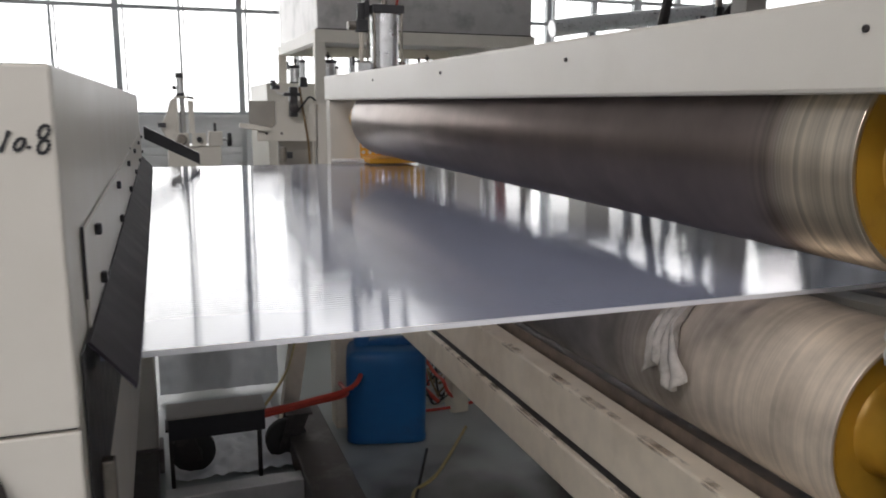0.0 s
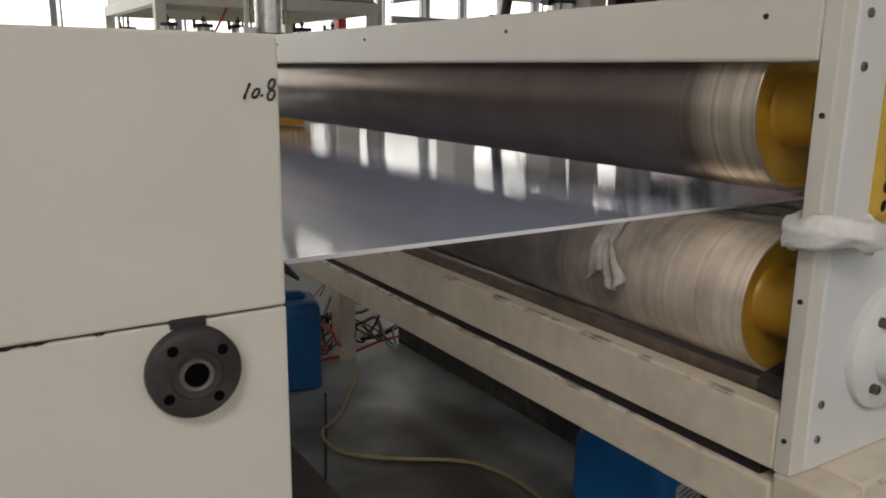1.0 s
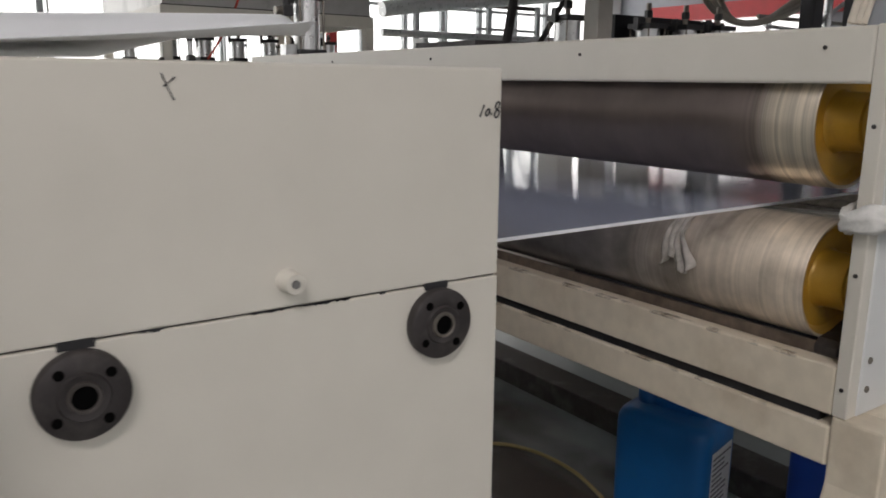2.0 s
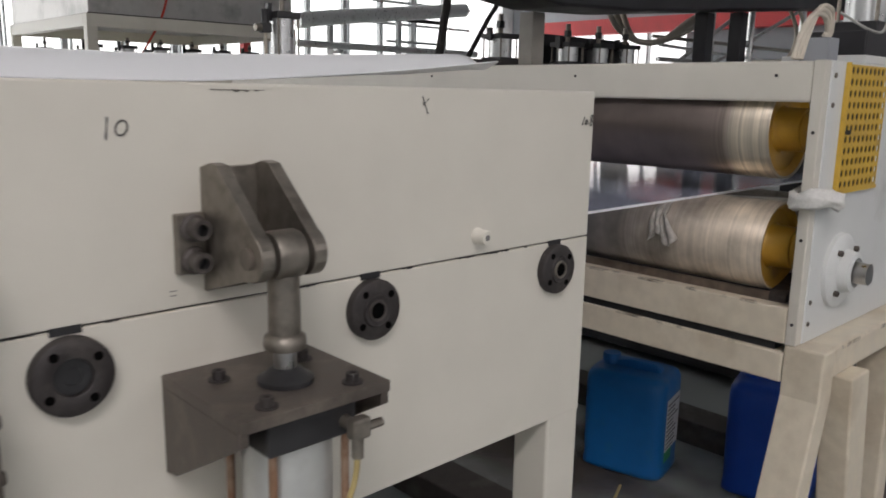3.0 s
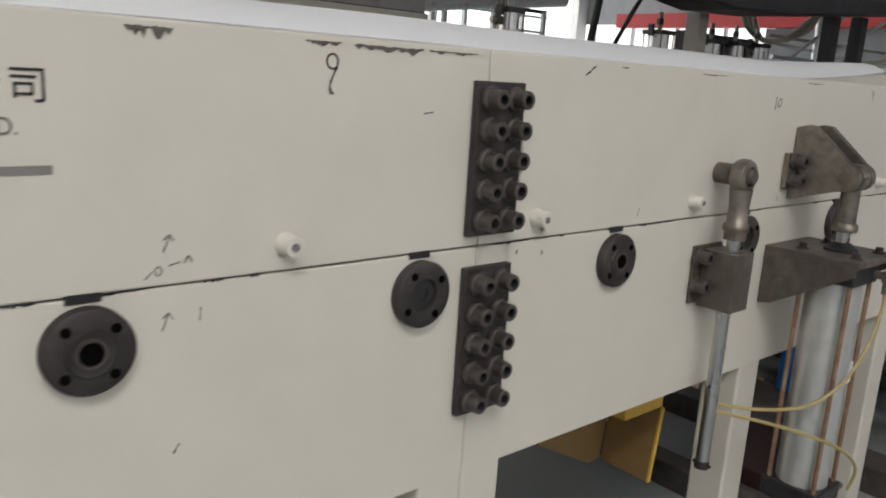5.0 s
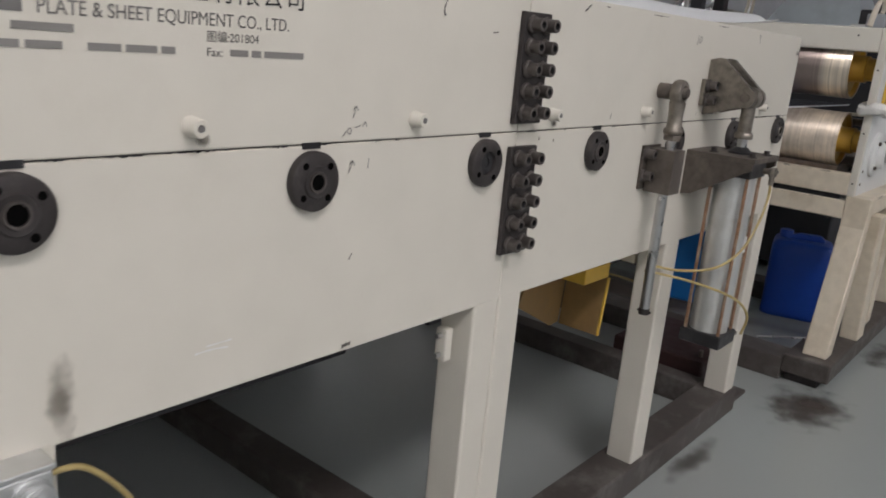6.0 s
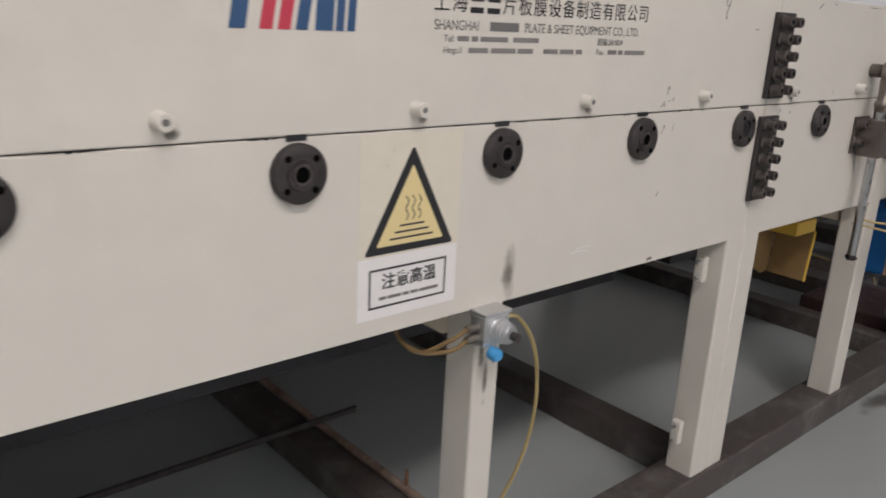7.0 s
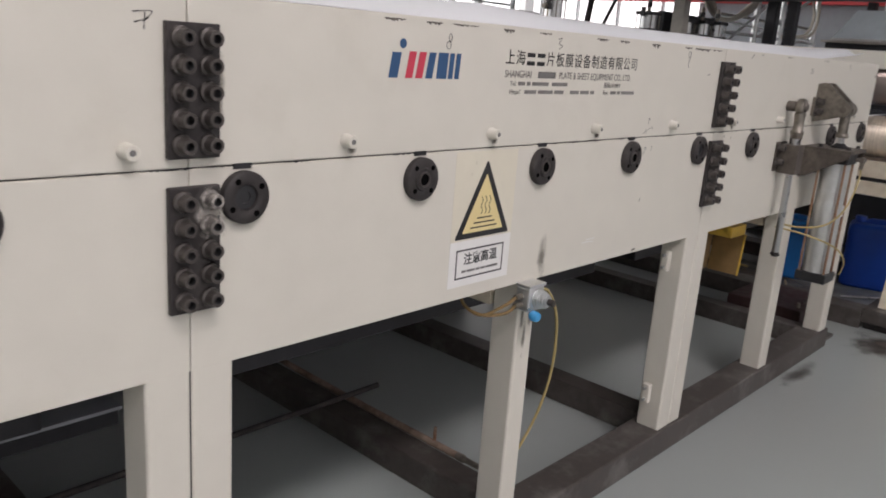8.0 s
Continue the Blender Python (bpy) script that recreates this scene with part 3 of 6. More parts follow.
for k in range(13):
    x = -0.208 - 0.452 * k
    wide = k in (2, 4, 8, 9)
    cover = again("bearing_cover", wide_me if wide else flange_me, section_at(x), pose(x, FACE, 1.190 - 0.0015 * min(k, 3)) @ Matrix.Scale(0.97, 4))
    cover["label"] = "round black bearing cover with four screw holes"
    if not wide:
        again("bore_ring", bore_bright_me if k == 0 else bore_me, cover, Matrix())
        again("bore", deep_me, cover, Matrix())
    else:
        again("recess", pit_me, cover, Matrix())
    for j in range(4):
        a = radians(38 + 90 * j + 6 * math.sin(3 * k))
        again("screw_hole", hole_me, cover, pose(0.037 * math.cos(a), 0, 0.037 * math.sin(a)))
    # the notch's shade, laid on the face as a black patch
    slot = part("slot", box(x - 0.020, x + 0.017, FACE - 0.0015, FACE + 0.01, SEAM - 0.0065, SEAM + 0.0035), BLACK, section_at(x), "black patch painting the shaded keyway at the seam")
for k in range(13):
    x = -0.425 - 0.4518 * k
    plug = again("hollow_plug", plug_me, section_at(x), pose(x, FACE, 1.278) @ Matrix.Scale(0.88, 4))
    again("hex_bore", bore_dark_me, plug, Matrix())

for j, jx in enumerate(JOINTS[1:3]):
    xc = jx + (0.005 if j else 0.016)
    for name, z0, z1 in (("upper", 1.262, 1.487 if j == 0 else 1.484), ("lower", 0.988 if j else 0.978, 1.214)):
        plate = part("splice_plate", box(xc - 0.048, xc + 0.048, FACE - 0.013, FACE - 0.0005, z0, z1), DARK_STEEL, sections[j], "black steel splice plate with ten cap screws", bevel=0.002)
        for c in (-0.025, 0.025):
            for r in range(5):
                z = z0 + 0.024 + (z1 - z0 - 0.048) * r / 4
                painted = j == 1 and name == "lower" and c > 0 and r in (3, 4)
                again("cap_screw", screw_paint if painted else screw_big, plate, pose(xc + c, FACE - 0.013, z, 0, 17 * r + 40 * (c > 0), 0))
    # joint between the paired legs, below the plate: a black strip paints its shade
    if j == 1:
        part("joint_shadow_gap", box(jx - 0.002, jx + 0.002, FACE + 0.004, FACE + 0.08, RAIL, BOT), BLACK, sections[j])

# ---- dark base frame on the floor ----
base = thing("base_frame", "dusty dark steel base frame lying on the floor under the legs", "base frame")
part("front_rail", box(-6.1, -0.085, FACE - 0.012, FACE + 0.118, 0.0, RAIL), BASE_STEEL, base, bevel=0.006)
part("back_rail", box(-6.1, -0.085, BACK - 0.12, BACK + 0.01, 0.0, RAIL), BASE_STEEL, base, bevel=0.006)
for x in (-0.16, -1.845, -2.80, -3.95, -5.2):
    part("cross_rail", box(x - 0.055, x + 0.055, FACE + 0.119, BACK - 0.121, 0.0, RAIL - 0.006), BASE_STEEL, base, bevel=0.006)

# ---- white film over the machine's top ----
def film():
    bm = bmesh.new()
    nx, rows = 260, 26
    grid = []
    for i in range(nx + 1):
        x = -6.0 + (5.62) * i / nx
        lift = max(0.0, (x + 0.95) / 0.57)
        line = []
        for k in range(rows + 1):
            u = (k / rows) ** 2.4
            y = FACE + 0.006 + 0.004 * math.sin(7 * x) + u * 1.2
            crest = 0.036 + 0.008 * noise.noise((x * 1.6, 0, 3)) + 0.022 * lift + (0.012 if -3.4 < x < -2.8 else 0) * (1 - abs(x + 3.1) / 0.3)
            h = crest * (math.sin(min(1.0, u / 0.08) * math.pi / 2) if u < 0.08 else 1 - 0.55 * (u - 0.08))
            lowedge = (0.046 * lift ** 1.3) * max(0.0, 1 - u / 0.08)
            h = max(h, lowedge) + 0.0012 * noise.noise((x * 4, y * 4, 0))
            line.append(bm.verts.new((x, y, TOP + 0.002 + h)))
        grid.append(line)
    for a, b in zip(grid, grid[1:]):
        for k in range(rows):
            bm.faces.new((a[k], b[k], b[k + 1], a[k + 1]))
    ob = part("plastic_film", bm, FILM, None, smooth=False)
    for f in ob.data.polygons:
        f.use_smooth = True
    so = ob.modifiers.new("thickness", "SOLIDIFY")
    so.thickness = 0.002
    tagged(ob, "white plastic film draped loosely over the machine's top", "film")


film()

# ---- haul-off with two rolls ----
BX, BN, BF = 0.675, 0.568, 3.56
haul = thing("roller_haul_off", "cream roller haul-off with two large chrome rolls", "machine")
part("top_beam", box(BX, BX + 0.10, BN + 0.001, BF, 1.516, 1.62), CREAM, haul, bevel=0.006)
part("tray_beam", box(BX, BX + 0.05, BN + 0.001, BF, 0.872, 0.972), CREAM_WORN, haul, "worn cream beam, scraped along its edges", bevel=0.004)
part("tray_floor", box(BX + 0.051, BX + 0.30, BN + 0.002, BF, 0.90, 0.912), TRAY_STEEL, haul)
part("tray_lip", box(BX + 0.055, BX + 0.061, BN + 0.03, BF - 0.05, 0.9125, 0.995), TRAY_STEEL, haul, "dirty brown steel tray edge")
part("lower_rail", box(BX, BX + 0.08, BN + 0.0005, BF, 0.762, 0.848), CREAM_WORN, haul, "worn cream tube along the frame", bevel=0.006)
# black filler paints the shade in the gap between rail and tray beam
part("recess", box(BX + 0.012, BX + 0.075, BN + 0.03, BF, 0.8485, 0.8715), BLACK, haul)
part("post", box(BX, BX + 0.035, BN - 0.030, BN, 0.872, 1.622), CREAM, haul, bevel=0.003)
part("end_plate", box(BX + 0.0352, 1.9, BN - 0.032, BN - 0.002, 0.872, 1.622), WHITE_PLATE, haul, "grey-white painted end plate", bevel=0.003)
part("far_plate", box(BX, 1.9, BF - 0.03, BF - 0.001, 0.872, 1.18), CREAM, haul)
part("far_post", box(1.3, 1.42, BF - 0.03, BF - 0.001, 1.1805, 1.622), CREAM, haul)
part("far_post", box(BX + 0.001, BX + 0.12, BF - 0.10, BF - 0.0301, 0.973, 1.5155), CREAM, haul, bevel=0.004)
part("sole_tube", box(BX + 0.0805, 1.9, BN - 0.105, BN + 0.0, 0.785, 0.871), CREAM_WORN, haul, bevel=0.008)
part("leg", prism([(BX, 0.871), (BX + 0.08, 0.871), (BX + 0.08, 0.735), (0.588, 0.1352), (0.49, 0.1352), (BX, 0.73)], BN - 0.108, BN - 0.0005, "xz"), CREAM_WORN, haul, "splayed cream leg", bevel=0.006)
part("leg", prism([(0.79, 0.784), (0.92, 0.784), (1.03, 0.1352), (0.905, 0.1352)], BN - 0.145, BN - 0.06, "xz"), CREAM_WORN, haul, "splayed cream leg", bevel=0.006)
for y0 in (BN - 0.11, BF - 0.12):
    for x in (BX, 1.25, 1.8):
        if x > 1 or y0 > 1:
            part("leg", box(x, x + 0.09, y0, y0 + 0.11, 0.1352 if y0 < 1 else 0.0, 0.784 if y0 < 1 else 0.76), CREAM_WORN, haul, bevel=0.008)
part("plinth_foot", box(0.46, 2.1, BN - 0.10, BN + 0.05, 0.0, 0.0445), DARK_STEEL, haul)
part("base_plinth", box(0.42, 2.1, BN - 0.15, BN + 0.06, 0.045, 0.135), BASE_STEEL, haul, "dark steel base plinth", bevel=0.008)
part("base_rail", box(0.42, 0.60, BN + 0.061, BF, 0.0, 0.11), BASE_STEEL, haul, bevel=0.006)
part("base_rail", box(1.66, 1.84, BN + 0.061, BF, 0.0, 0.11), BASE_STEEL, haul, bevel=0.006)
for y, z in ((0.662, 1.583), (1.316, 1.583), (2.0, 1.583), (2.7, 1.583)):
    again("recessed_screw", screw_small, haul, Matrix.Translation((BX, y, z)) @ pose(0, 0, 0, 0, 0, -90) @ Matrix.Scale(0.7, 4))
for z in (1.44, 1.16, 0.93):
    again("recessed_screw", screw_small, haul, Matrix.Translation((BX, BN - 0.015, z)) @ pose(0, 0, 0, 0, 0, -90) @ Matrix.Scale(0.7, 4))
for x, z in ((0.735, 1.585), (0.735, 1.51), (0.735, 0.985), (0.735, 0.925)):
    again("cap_screw", screw_plate, haul, pose(x, BN - 0.032, z) @ Matrix.Diagonal((0.8, 0.3, 0.8, 1)))


def roll(name, x, z, r, y0, material, label):
    ob = part(name, lathe((x, y0, z), [(r - 0.007, 0.022), (r - 0.0065, 0.001), (r - 0.001, 0.0), (r, 0.001), (r, 2.41), (r - 0.01, 2.413)], "y", 72), material, haul, label, smooth=True)
    part("hub", lathe((x, y0, z), [(r - 0.0072, 0.003), (r - 0.014, 0.006), (r - 0.022, 0.020), (0.066, 0.024), (0.061, 0.018), (0.060, -0.045), (0.052, -0.047), (0.050, BN - y0 + 0.001), (0, BN - y0 + 0.001)], "y", 48), GOLD, ob, "ochre painted roll hub", smooth=True)
    part("far_hub", lathe((x, y0, z), [(r - 0.012, 2.411), (0.07, 2.405), (0.06, 2.45), (0.06, 2.80), (0, 2.80)], "y", 32), GOLD, ob, smooth=True)
    return ob


upper = roll("upper_roll", 0.822, 1.440, 0.138, 0.672, ROLL_UP, "hazed dark chrome roll, bare and bright near its end")
lower = roll("lower_roll", 0.808, 1.112, 0.127, 0.660, ROLL_LOW, "dusty chrome roll with pale rings of deposit")
# wooden strip across the lower roll
part("guide_strip", prism([(BN + 0.001, 1.226), (BN + 0.001, 1.240), (1.1, 1.213), (2.6, 1.212), (2.6, 1.198), (1.1, 1.199)], 0.906, 0.955, "yz"), CREAM, haul, "pale strip behind the lower roll")
part("guide_strip", box(1.0, 1.06, BN + 0.001, 2.6, 1.17, 1.205), TRAY_STEEL, haul, "brown steel strip behind the lower roll", bevel=0.002)
part("tray_end", prism([(BX + 0.045, 0.9745), (BX + 0.13, 0.9745), (BX + 0.17, 1.0), (BX + 0.165, 1.035), (BX + 0.10, 1.012), (BX + 0.06, 1.005), (BX + 0.043, 0.992)], BN + 0.025, BN + 0.075, "xz"), DARK_STEEL, haul, "dark steel tray end", bevel=0.002)

# bearing housing and handwheel boss on the end plate
bh = part("bearing_housing", lathe((0.895, BN - 0.032, 1.055), [(0.105, 0), (0.105, -0.012), (0.092, -0.022), (0.062, -0.024), (0.055, -0.05), (0.042, -0.055), (0.04, -0.03), (0, -0.03)], "y", 48), WHITE_PLATE, haul, "white cast bearing housing", smooth=True)
for j in range(4):
    a = radians(45 + 90 * j)
    again("cap_screw", screw_mid, bh, pose(0.895 + 0.08 * math.cos(a), BN - 0.054, 1.055 + 0.08 * math.sin(a)))
part("shaft_end", cyl((0.895, BN - 0.12, 1.055), 0.03, 0.1, "y", 24), STEEL, bh, smooth=True)


def perforated(x0, x1, y, z0, z1, pitch, r, name, material, parent, label):
    """A thin plate with a grid of round holes."""
    bm = bmesh.new()
    nx, nz = max(1, round((x1 - x0) / pitch)), max(1, round((z1 - z0) / pitch))
    for i in range(nx):
        for k in range(nz):
            cx, cz = x0 + (i + 0.5) * (x1 - x0) / nx, z0 + (k + 0.5) * (z1 - z0) / nz
            hx, hz = (x1 - x0) / nx / 2, (z1 - z0) / nz / 2
            inner, outer = [], []
            for j in range(8):
                a = 2 * math.pi * j / 8 + math.pi / 8
                inner.append((cx + r * math.cos(a), cz + r * math.sin(a)))
                q = max(abs(math.cos(a)), abs(math.sin(a)))
                outer.append((cx + hx * math.cos(a) / q, cz + hz * math.sin(a) / q))
            vi = [bm.verts.new((p[0], y, p[1])) for p in inner]
            vo = [bm.verts.new((p[0], y, p[1])) for p in outer]
            for j in range(8):
                bm.faces.new((vi[j], vi[(j + 1) % 8], vo[(j + 1) % 8], vo[j]))
            for j, (sx, sz) in ((0, (1, 1)), (2, (-1, 1)), (4, (-1, -1)), (6, (1, -1))):
                c = bm.verts.new((cx + sx * hx, y, cz + sz * hz))
                bm.faces.new((vo[j], c, vo[(j + 1) % 8]))
    bmesh.ops.recalc_face_normals(bm, faces=bm.faces)
    ob = part(name, bm, material, parent, label)
    so = ob.modifiers.new("thickness", "SOLIDIFY")
    so.thickness = 0.0025
    return ob


guard = thing("roll_guard", "yellow perforated sheet-metal guard on the end plate", "guard")
perforated(0.803, 1.08, BN - 0.042, 1.285, 1.615, 0.031, 0.0105, "mesh_panel", YELLOW, guard, "")
# added dark sheet stands in for the darkness behind the holes
part("backing", box(0.8035, 1.085, BN - 0.0345, BN - 0.0325, 1.287, 1.613), DARK_STEEL, guard)
part("rim", box(0.7985, 0.8029, BN - 0.044, BN - 0.0325, 1.275, 1.62), YELLOW, guard)
part("rim", box(0.8031, 1.09, BN - 0.044, BN - 0.0325, 1.275, 1.2849), YELLOW, guard)
part("knob", cyl((0.813, BN - 0.056, 1.44), 0.006, 0.014, "y", 12), DARK_STEEL, guard)

# ---- the plastic sheet between the machines ----
sh = part("plastic_sheet", box(-0.1000, 1.6, 0.853, 3.36, 1.2415, 1.2475), SHEET)
part("cut_edge", box(-0.0600, 1.6, 0.8515, 0.8525, 1.2412, 1.2478), FILM, sh, "whitish cut edge")
sh.visible_shadow = False
tagged(sh, "clear ribbed polycarbonate sheet, glossy, running flat into the rolls", "plastic sheet")
for a, b in ((FACE + 0.115, 2.125), (2.131, BACK - 0.05)):
    part("machine_lip", prism([(a, 1.297), (b, 1.297), (b, 1.388), (a, 1.388)], -0.1015, -0.099, "yz"), CREAM, sections[0], "cream bolted lip plate over the sheet")
for y in (FACE + 0.109, 2.1255):
    part("lip_gap", box(-0.1017, -0.0995, y, y + 0.005, 1.325, 1.392), BLACK, sections[0], "dark slit at the lip plate's end")

# chipped paint along the haul-off's edges
for x, z0, z1 in ((BX - 0.0006, 0.967, 0.9722), (BX - 0.0006, 0.8435, 0.8482)):
    part("chipped_edge", box(x, x + 0.0004, BN + 0.03, BF - 0.05, z0, z1), CHIPPED, haul, "chipped rusty paint edge")
part("chipped_edge", box(BX + 0.002, BX + 0.016, BN + 0.03, BF - 0.05, 0.9723, 0.9727), CHIPPED, haul, "chipped rusty paint edge")
part("chipped_edge", box(BX + 0.002, BX + 0.012, BN + 0.03, BF - 0.05, 0.8483, 0.8487), CHIPPED, haul, "chipped rusty paint edge")
part("chipped_edge", box(BX + 0.002, 1.85, BN - 0.1056, BN - 0.1052, 0.858, 0.870), CHIPPED, haul, "chipped rusty paint edge")

# end of the first section: bolted strip, black sheet below painting the throat's shade
for k in range(6):
    for y, z in ((0.90 + 0.475 * k, 1.372), (0.935 + 0.475 * k, 1.313)):
        part("lip_bolt", box(-0.099, -0.0925, y - 0.006, y + 0.006, z - 0.006, z + 0.006), BLACK, sections[0], bevel=0.0015)
part("throat", box(-0.1018, -0.1005, FACE + 0.03, BACK - 0.05, 1.12, 1.2965), BLACK, sections[0], "black sheet painting the shade of the open throat")
part("sealing_flap", prism([(-0.1005, 1.2968), (-0.0965, 1.2968), (-0.060, 1.2540), (-0.062, 1.2500)], FACE + 0.065, BACK - 0.05, "xz"), FLAP, sections[0], "dark rubber flap resting on the sheet")
part("throat_plate", box(-0.1018, -0.097, FACE + 0.05, FACE + 0.13, 0.5, 1.119), CREAM_WORN, sections[0], "rusty cream bracket", bevel=0.003)
part("throat_rail", box(-0.0968, -0.085, FACE + 0.075, FACE + 0.09, 0.5, 1.18), CAST, sections[0], bevel=0.002)
for q in (0.70, 0.86, 1.00, 1.09):
    part("bracket_bolt", cyl((-0.097, FACE + 0.11, q), 0.008, 0.009, "x", 6), COPPER, sections[0])
# ---- rod end in its clamp block ----
rod = thing("guide_rod", "steel guide rod, eye end and brown clamp block", "rod")
rx, ry = -1.247, 0.612
part("eye", lathe((rx, ry + 0.016, 1.333), [(0.016, 0), (0.030, -0.002), (0.034, -0.010), (0.034, -0.022), (0.030, -0.030), (0.019, -0.032)], "y", 32), CAST, rod, smooth=True)
part("pin", lathe((rx, FACE, 1.333), [(0.016, 0), (0.016, -0.076), (0.013, -0.080), (0, -0.080)], "y", 24), BRACKET, rod, "dark pivot pin", smooth=True)
part("spacer", lathe((rx, FACE, 1.333), [(0.021, 0), (0.021, -0.030), (0.018, -0.033)], "y", 24), BRACKET, rod, smooth=True)
part("neck", lathe((rx, ry, 1.222), [(0, 0), (0.025, 0), (0.0265, 0.006), (0.025, 0.014), (0.0205, 0.018), (0.0195, 0.05), (0.0225, 0.085)], "z", 28), CAST, rod, smooth=True)
part("lock_nut", cyl((rx, ry, 1.205), 0.0245, 0.016, "z", 6), BRACKET, rod)
part("shaft", cyl((rx, ry, 0.712), 0.0140, 0.495, "z", 24), STEEL, rod, smooth=True)
part("shaft_foot", cyl((rx, ry, 0.705), 0.015, 0.018, "z", 16), DARK_STEEL, rod)
part("foot_pin", cyl((rx, ry - 0.02, 0.713), 0.004, 0.04, "y", 8), DARK_STEEL, rod)
blk = part("clamp_block", box(rx - 0.032, rx + 0.036, FACE - 0.084, FACE - 0.008, 1.060, 1.180), BRACKET, rod, "brown oxidised clamp block", bevel=0.0015)
part("clamp_plate", box(rx - 0.058, rx + 0.045, FACE - 0.0078, FACE - 0.0005, 1.066, 1.186), BRACKET, rod, bevel=0.001)
for z in (1.105, 1.165):
    again("cap_screw", screw_big, blk, pose(rx - 0.048, FACE - 0.008, z))
for z in (1.10, 1.165):
    again("cap_screw", screw_mid, blk, Matrix.Translation((rx + 0.036, FACE - 0.04, z)) @ pose(0, 0, 0, 0, 0, 90))

# ---- pneumatic lift cylinder with its clevis and bracket ----
lift = thing("lift_cylinder", "pneumatic lift cylinder with copper tie rods under a brown bracket", "pneumatic cylinder")
cx, cy = -0.892, 0.545
outline = [(FACE - 0.001, 1.262), (FACE - 0.001, 1.425), (FACE - 0.028, 1.432), (FACE - 0.045, 1.43)]
for a in range(70, -100, -15):
    outline.append((cy + 0.0 - 0.030 * math.cos(radians(a - 0)) , 1.325 + 0.030 * math.sin(radians(a))))
outline.append((cy + 0.02, 1.293))
for x0, x1 in ((cx - 0.046, cx - 0.028), (cx + 0.028, cx + 0.046)):
    part("clevis_plate", prism(outline, x0, x1, "yz"), CAST, lift, bevel=0.0012)
part("clevis_web", box(cx - 0.0279, cx + 0.0279, FACE - 0.014, FACE - 0.001, 1.265, 1.425), CAST, lift)
lug = part("clevis_lug", box(cx - 0.085, cx - 0.0465, FACE - 0.013, FACE - 0.001, 1.29, 1.368), CAST, lift, bevel=0.0015)
part("clevis_lug", box(cx + 0.0465, cx + 0.085, FACE - 0.013, FACE - 0.001, 1.29, 1.368), CAST, lift, bevel=0.0015)
for s in (-0.065, 0.065):
    for z in (1.308, 1.35):
        again("cap_screw", screw_big, lug, pose(cx + s, FACE - 0.013, z))
part("pivot_pin", cyl((cx - 0.052, cy, 1.325), 0.0135, 0.104, "x", 20), BRACKET, lift, smooth=True)
part("rod_eye", lathe((cx - 0.020, cy, 1.325), [(0.012, 0), (0.029, 0), (0.031, 0.004), (0.031, 0.036), (0.029, 0.040), (0.012, 0.040)], "x", 32), CAST, lift, smooth=True)
part("rod_neck", lathe((cx, cy, 1.205), [(0, 0), (0.026, 0), (0.0275, 0.006), (0.026, 0.016), (0.0205, 0.020), (0.020, 0.095)], "z", 28), CAST, lift, smooth=True)
part("piston_rod", cyl((cx, cy, 1.15), 0.0145, 0.056, "z", 24), STEEL, lift, smooth=True)
part("rod_seal", lathe((cx, cy, 1.1605), [(0.036, 0), (0.036, 0.006), (0.028, 0.010), (0.020, 0.018), (0.0147, 0.020)], "z", 32), BLACK, lift, smooth=True)
bx0, bx1, by0 = cx - 0.110, cx + 0.104, FACE - 0.205
plate = part("bracket_plate", box(bx0, bx1, by0, FACE - 0.001, 1.145, 1.1602), BRACKET, lift, "brown oxidised bracket plate", bevel=0.0012)
for s in (bx0, bx1 - 0.012):
    part("gusset", prism([(FACE - 0.001, 1.1448), (FACE - 0.001, 1.025), (FACE - 0.03, 1.03), (by0 + 0.004, 1.128), (by0 + 0.004, 1.1448)], s, s + 0.012, "yz"), BRACKET, lift, bevel=0.001)
part("bracket_back", box(bx0 + 0.0122, bx1 - 0.0122, FACE - 0.012, FACE - 0.001, 1.03, 1.1448), BRACKET, lift)
screw_up = mesh_of("plate_screw", lathe((0, 0, 0), [(0.014, 0), (0.014, 0.002), (0.0085, 0.002), (0.0085, 0.013), (0.0045, 0.013), (0.0045, 0.006), (0, 0.006)], "z", 18), DARK_STEEL)
for sx in (-0.062, 0.062):
    for sy in (-0.058, 0.058):
        again("plate_screw", screw_up, plate, pose(cx + sx, cy + sy, 1.1602))
part("head_cap", box(cx - 0.064, cx + 0.064, cy - 0.064, cy + 0.064, 1.095, 1.1448), BLACK, lift, "black cylinder head", bevel=0.004)
part("cylinder_tube", cyl((cx, cy, 0.60), 0.058, 0.4955, "z", 40), TUBE_ALU, lift, "silver cylinder tube", smooth=True)
part("foot_cap", box(cx - 0.066, cx + 0.066, cy - 0.066, cy + 0.066, 0.557, 0.60), BLACK, lift, "black cylinder foot", bevel=0.004)
for sx in (-0.053, 0.053):
    for sy in (-0.053, 0.053):
        part("tie_rod", cyl((cx + sx, cy + sy, 0.60), 0.0055, 0.495, "z", 10), COPPER, lift, smooth=True)
part("label_plate", box(cx + 0.012, cx + 0.028, cy - 0.0590, cy - 0.0500, 0.86, 0.91), PAPER, lift)
fx = cx + 0.045
fit1 = part("elbow_fitting", cyl((fx, cy - 0.085, 1.115), 0.009, 0.026, "y", 14), CAST, lift, "grey elbow fitting", smooth=True)
part("elbow_body", box(fx - 0.012, fx + 0.016, cy - 0.10, cy - 0.082, 1.100, 1.128), CAST, fit1, bevel=0.004)
part("elbow_screw", cyl((fx + 0.016, cy - 0.091, 1.112), 0.006, 0.022, "x", 10), CAST, fit1)
